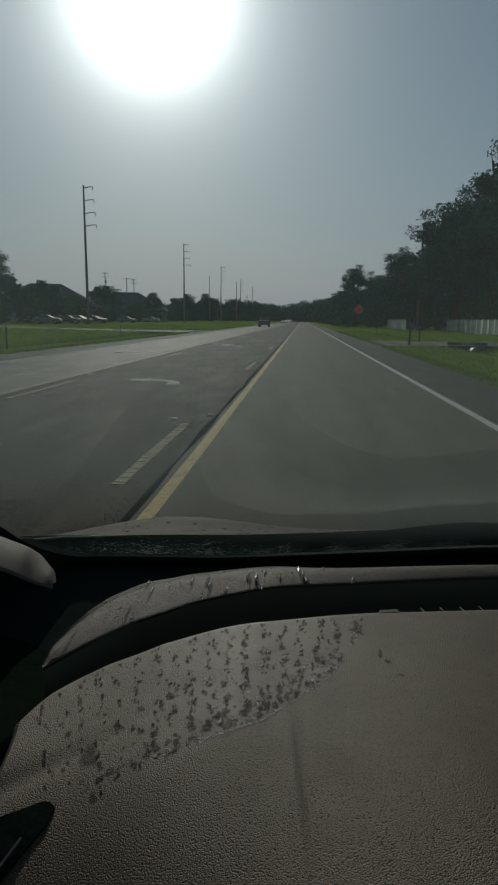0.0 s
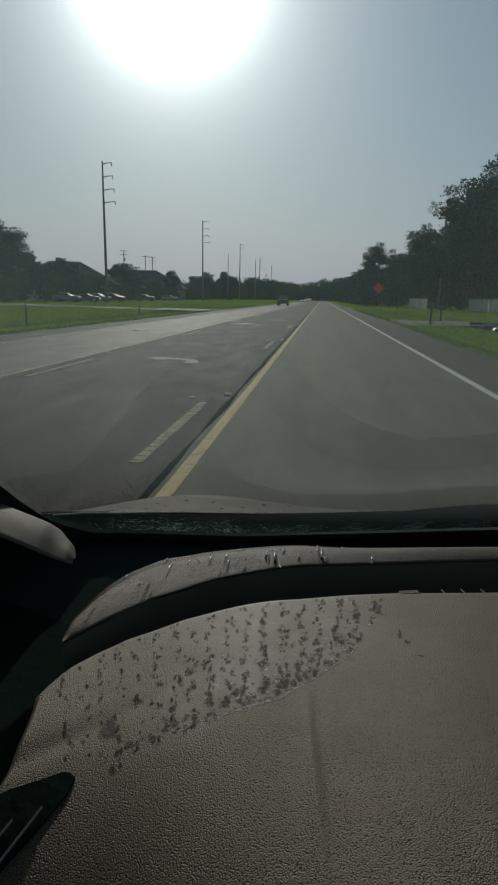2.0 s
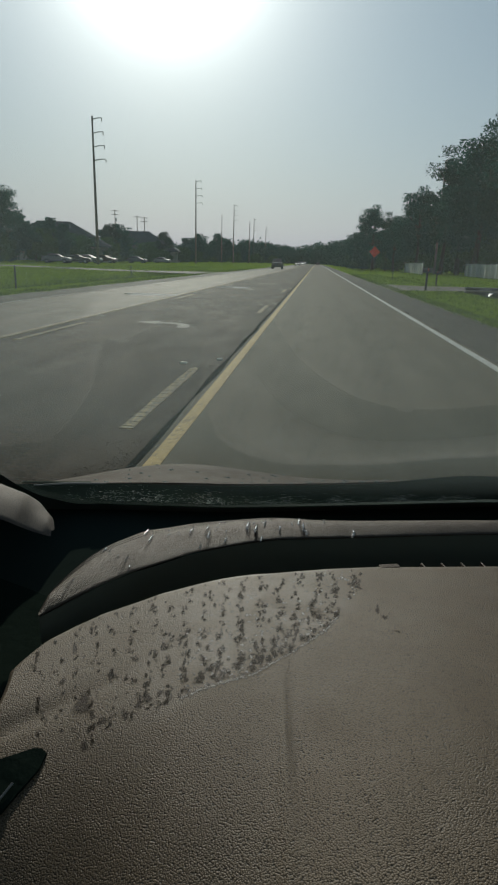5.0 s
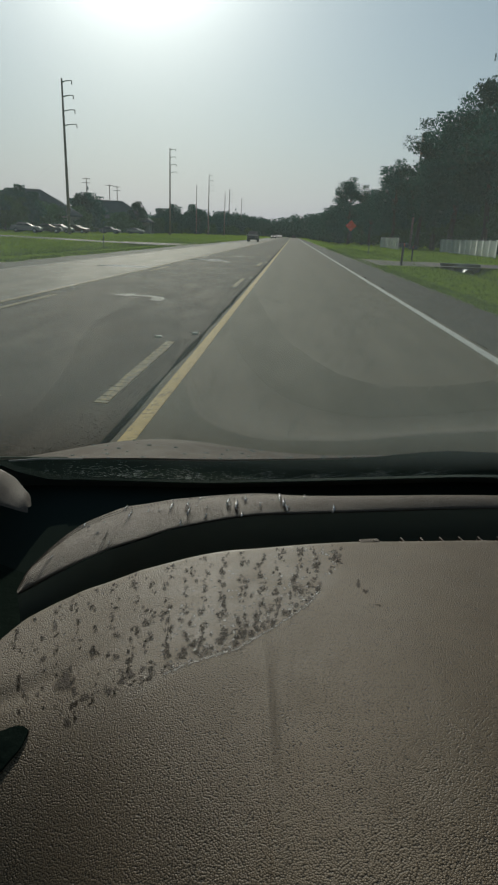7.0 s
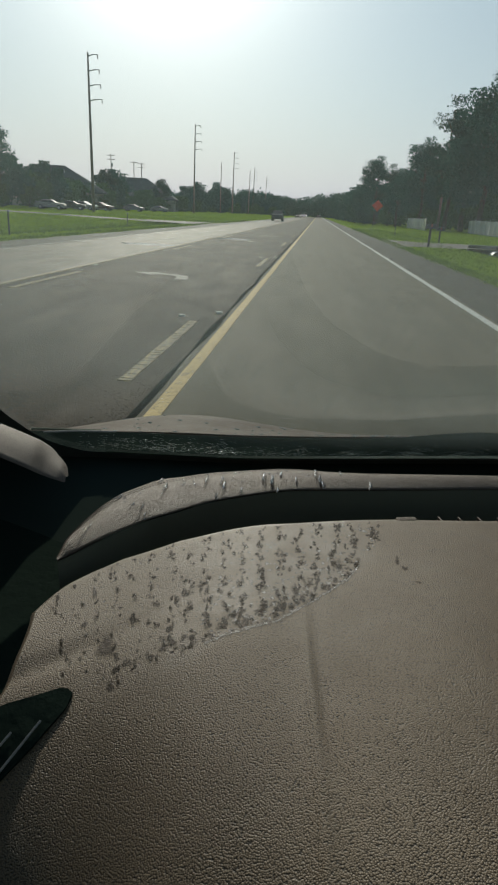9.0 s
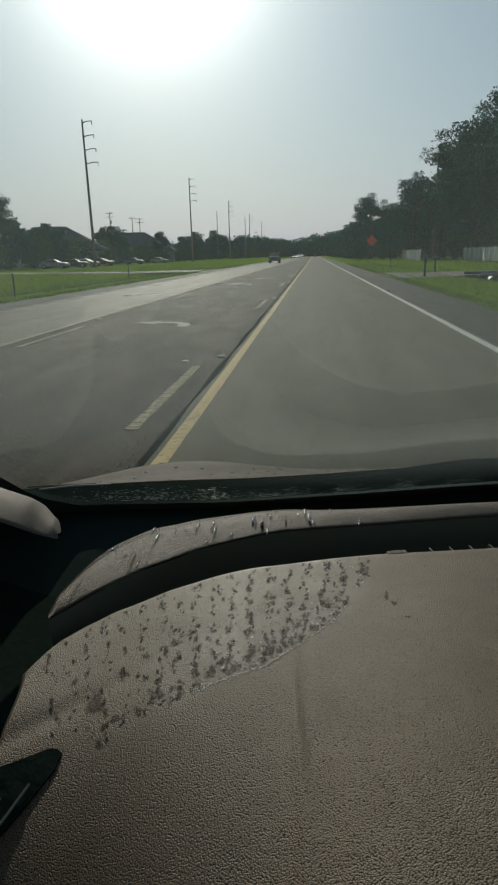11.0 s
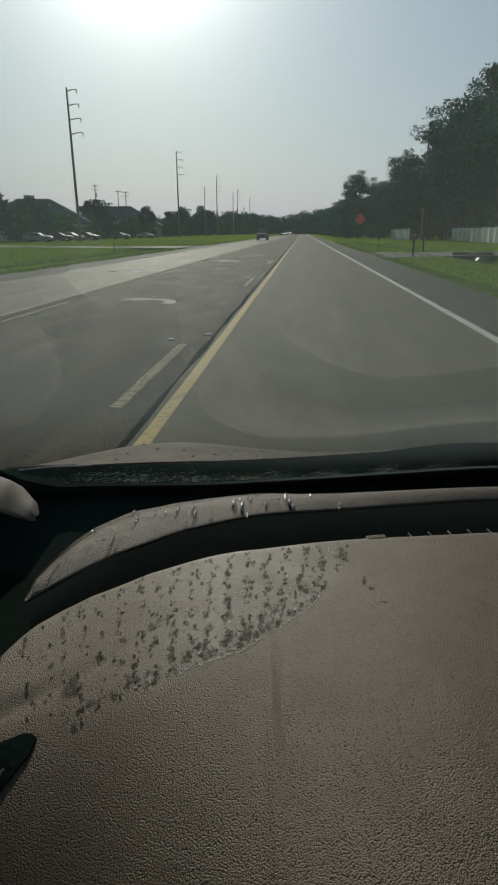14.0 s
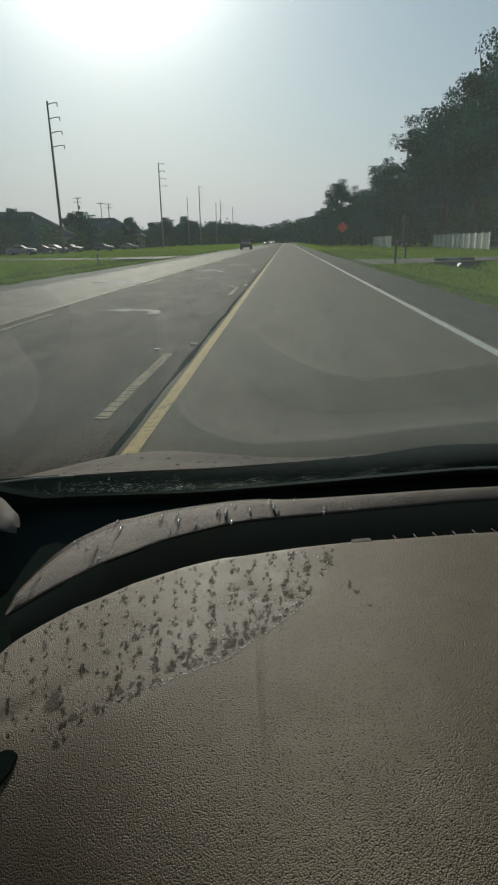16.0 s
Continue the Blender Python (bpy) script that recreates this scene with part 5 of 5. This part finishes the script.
# along the ridge, in loose groups as the spray left them
for x, y, size, run in ((-0.26, 0.627, 1.6, 3), (-0.247, 0.718, 2.0, 0), (-0.208, 0.78, 2.6, 1), (-0.195, 0.751, 3.0, 2), (-0.174, 0.761, 2.0, 0), (-0.14, 0.77, 3.0, 1), (-0.118, 0.77, 2.6, 1), (-0.112, 0.75, 2.6, 2), (-0.105, 0.79, 1.8, 0),
                        (-0.058, 0.764, 3.0, 1), (-0.048, 0.756, 3.2, 1), (-0.039, 0.734, 2.4, 1), (-0.034, 0.771, 2.2, 0), (-0.016, 0.757, 2.0, 0), (0.011, 0.781, 3.0, 1), (0.017, 0.765, 3.0, 2), (0.022, 0.754, 2.4, 1), (0.046, 0.786, 2.6, 0), (0.085, 0.765, 2.8, 1),
                        (-0.212, 0.693, 1.8, 3), (-0.203, 0.677, 1.6, 2), (-0.121, 0.725, 1.8, 2), (-0.089, 0.735, 2.0, 2)):
    t = thing("water_drop", "clear water drops running down the dashboard ridge", "water drop", (0, 0, 0), "drops on the ridge")
    for k in range(min(run, 1) + 1):
        px, py = x + rng.normal(0, 0.0012), y - 0.007 * k
        f = size * rng.uniform(0.85, 1.2) * (1 if k == 0 else 0.6) * 0.001
        bm = bmesh.new()
        drop(bm, *on_ridge(px, py, 0.0005), f * 0.78, f * 4.4, f * 0.70)
        part("bead", bm, M_DROP, t, smooth=True)
    if run:
        length = min(0.010 + 0.007 * run, 0.030)
        bm = bmesh.new()
        soak = soak_layer(bm)
        ring, mid = [], []
        for j in range(14):
            a = 2 * math.pi * j / 14
            r = 1 + 0.25 * math.sin(2 * a + x * 900) + 0.15 * math.sin(3 * a + y * 700)
            for q, out in ((1.0, ring), (0.45, mid)):
                out.append(bm.verts.new(on_ridge(x + 0.001 + q * r * 0.0024 * math.cos(a), y - length * 0.7 + q * r * length * math.sin(a), 0.0020)))
        for p in mid:
            p[soak] = 1.0
        for j in range(14):
            bm.faces.new((ring[j], ring[(j + 1) % 14], mid[(j + 1) % 14], mid[j]))
        bm.faces.new(mid)
        part("damp_trail", bm, M_WET, t, "dark damp trail")


for k in range(26):
    s, v = rng.uniform(0.30, 0.66), rng.uniform(0.35, 0.97)
    p = ridge_point(s, v)
    t = thing("water_drop", "tiny clear water bead on the dashboard ridge", "water drop", (0, 0, 0), "drops on the ridge")
    f = rng.uniform(0.0009, 0.0018)
    bm = bmesh.new()
    drop(bm, p[0], p[1], p[2] + 0.0002, f, f * rng.uniform(1.6, 2.6), f * 0.9)
    part("bead", bm, M_DROP, t, smooth=True)


def pad_blob(bm, cx, cy, across, along, lift, depth=1.0):
    """A thin blot on the dashboard, drawn out towards the seat."""
    n = 16
    ph = rng.uniform(0, 6.28, 3)
    ring, mid = [], []
    soak_layer(bm)
    run = Vector((cx, cy + 0.05)).normalized()
    side = Vector((run.y, -run.x))
    for k in range(n):
        a = 2 * math.pi * k / n
        r = 1 + 0.36 * (0.5 * math.sin(2 * a + ph[0]) + 0.45 * math.sin(3 * a + ph[1]) + 0.3 * math.sin(5 * a + ph[2]))
        for f, out in ((1.25, ring), (0.6, mid)):
            p = Vector((cx, cy)) + f * r * (across * math.cos(a) * side + along * math.sin(a) * run)
            out.append(bm.verts.new((p.x, p.y, pad_height(p.x, p.y) + lift * (1.0 if f < 1 else 0.45))))
    soak = soak_layer(bm)
    for p in mid:
        p[soak] = depth
    for k in range(n):
        bm.faces.new((ring[k], ring[(k + 1) % n], mid[(k + 1) % n], mid[k]))
    bm.faces.new(mid)


def stain_front(x):
    """The near boundary of the dried water mark."""
    return float(np.interp(x, (-0.24, -0.16, -0.068, -0.024, 0.012, 0.046, 0.075, 0.11), (0.42, 0.395, 0.449, 0.472, 0.509, 0.548, 0.61, 0.70)))


bm = bmesh.new()
# drips in ragged columns, as the spray ran down the slope
for away in np.arange(-24.0, 8.3, 1.8):
    reach = rng.uniform(0.40, 0.46)
    while reach < 0.78:
        reach += rng.choice((0.004, 0.006, 0.010, 0.018)) * rng.uniform(0.7, 1.3)
        lean = radians(away + rng.normal(0, 0.26))
        for k in range(int(rng.integers(2, 6))):
            far = reach + rng.normal(0, 0.0035)
            x, y = far * math.sin(lean) + rng.normal(0, 0.0018), far * math.cos(lean) - 0.05
            if y > pad_edge(x) - 0.006 or y < stain_front(x) + 0.004 or (x < -0.12 and rng.uniform() < 0.52):
                continue
            size = rng.uniform(0.0008, 0.0023)
            pad_blob(bm, x, y, size, size * rng.uniform(1.0, 3.2), 0.0003, rng.uniform(0.5, 0.95))
# where the water ran together above its dried edge
count = 0
while count < 150:
    x = rng.uniform(-0.075, 0.06)
    y = stain_front(x) + 0.004 + abs(rng.normal(0, 0.022))
    if y > pad_edge(x) - 0.01:
        continue
    size = rng.uniform(0.0009, 0.0022)
    pad_blob(bm, x, y, size * 1.5, size * rng.uniform(0.9, 2.8), 0.00024, 0.55)
    count += 1
for x, y, rx, ry in ((-0.178, 0.448, 0.007, 0.018), (-0.210, 0.476, 0.003, 0.005), (-0.152, 0.425, 0.005, 0.004), (-0.160, 0.418, 0.003, 0.005), (-0.159, 0.401, 0.003, 0.005), (-0.116, 0.445, 0.005, 0.005),
                     (-0.122, 0.438, 0.004, 0.004), (-0.106, 0.450, 0.003, 0.004), (-0.217, 0.526, 0.002, 0.012), (0.077, 0.649, 0.004, 0.005), (0.086, 0.64, 0.003, 0.003), (0.102, 0.594, 0.002, 0.010), (0.108, 0.578, 0.003, 0.004), (0.118, 0.551, 0.003, 0.002)):
    pad_blob(bm, x, y, rx, ry, 0.0003)
marks = part("damp_patch", bm, M_WET, dash, "dark damp drip marks")
tagged(marks, kind="stuff")
bm = bmesh.new()
count = 0
while count < 300:
    x, y = rng.uniform(-0.10, 0.08), rng.uniform(0.45, 0.70)
    if y > pad_edge(x) - 0.006 or y < stain_front(x) + 0.003 or y > stain_front(x) + rng.uniform(0.02, 0.16):
        continue
    size = rng.uniform(0.0008, 0.0026)
    pad_blob(bm, x, y, size, size * rng.uniform(0.5, 1.4), 0.00018)
    count += 1
tagged(part("dried_speckle", bm, M_RESIDUE, dash, "pale dried water speckle"), kind="stuff")
bm = bmesh.new()
soak = soak_layer(bm)
line = [(x, stain_front(x) + 0.0012 * math.sin(x * 700)) for x in np.linspace(-0.085, 0.060, 40)]
left = [bm.verts.new((x, y - 0.0022, pad_height(x, y - 0.0022) + 0.0004)) for x, y in line]
mid = [bm.verts.new((x, y + 0.001, pad_height(x, y + 0.001) + 0.0004)) for x, y in line]
right = [bm.verts.new((x, y + 0.0055, pad_height(x, y + 0.0055) + 0.0004)) for x, y in line]
for p in mid:
    p[soak] = 1.0
for k in range(len(line) - 1):
    bm.faces.new((left[k], left[k + 1], mid[k + 1], mid[k]))
    bm.faces.new((mid[k], mid[k + 1], right[k + 1], right[k]))
part("dried_edge", bm, M_RESIDUE, dash, "pale dried water line", smooth=True)

# fine rain on the lower glass, and beads on the bonnet
def bead_cloud(name, places, parent, label):
    """Many tiny flattened beads as one mesh."""
    ball = bmesh.new()
    bmesh.ops.create_icosphere(ball, subdivisions=1, radius=1.0)
    bv = np.array([v.co[:] for v in ball.verts])
    ball.verts.index_update()
    bf = np.array([[v.index for v in f.verts] for f in ball.faces])
    ball.free()
    v = np.concatenate([np.array(p) + bv * np.array(s) for p, s in places])
    f = np.concatenate([bf + len(bv) * k for k in range(len(places))])
    me = bpy.data.meshes.new(name)
    me.from_pydata(v.tolist(), [], f.tolist())
    return tagged(mesh_part(name, me, M_BEAD, parent, label, True), kind="stuff")


places = []
runs = rng.uniform(0.09, 0.48, 64)
for k in range(1250):
    u = rng.choice(runs) + rng.normal(0, 0.006)
    v = low_band(u) + 0.003 + abs(rng.normal(0, 0.034))
    f = rng.uniform(0.00022, 0.00045)
    places.append((inner(u, v, -0.002)[:], (f * rng.uniform(4.0, 10.0), f * 0.8, f * 0.4)))
bead_cloud("rain_bead", places, glass, "fine rain beads on the lower glass")
places = []
for k in range(130):
    f = rng.uniform(0.0014, 0.0046)
    places.append((bonnet_point(rng.uniform(0.06, 0.6), abs(rng.normal(0, 0.16))), (f * 1.3, f, f * 0.55)))
bead_cloud("bonnet_bead", places, car, "rain beads on the bonnet")
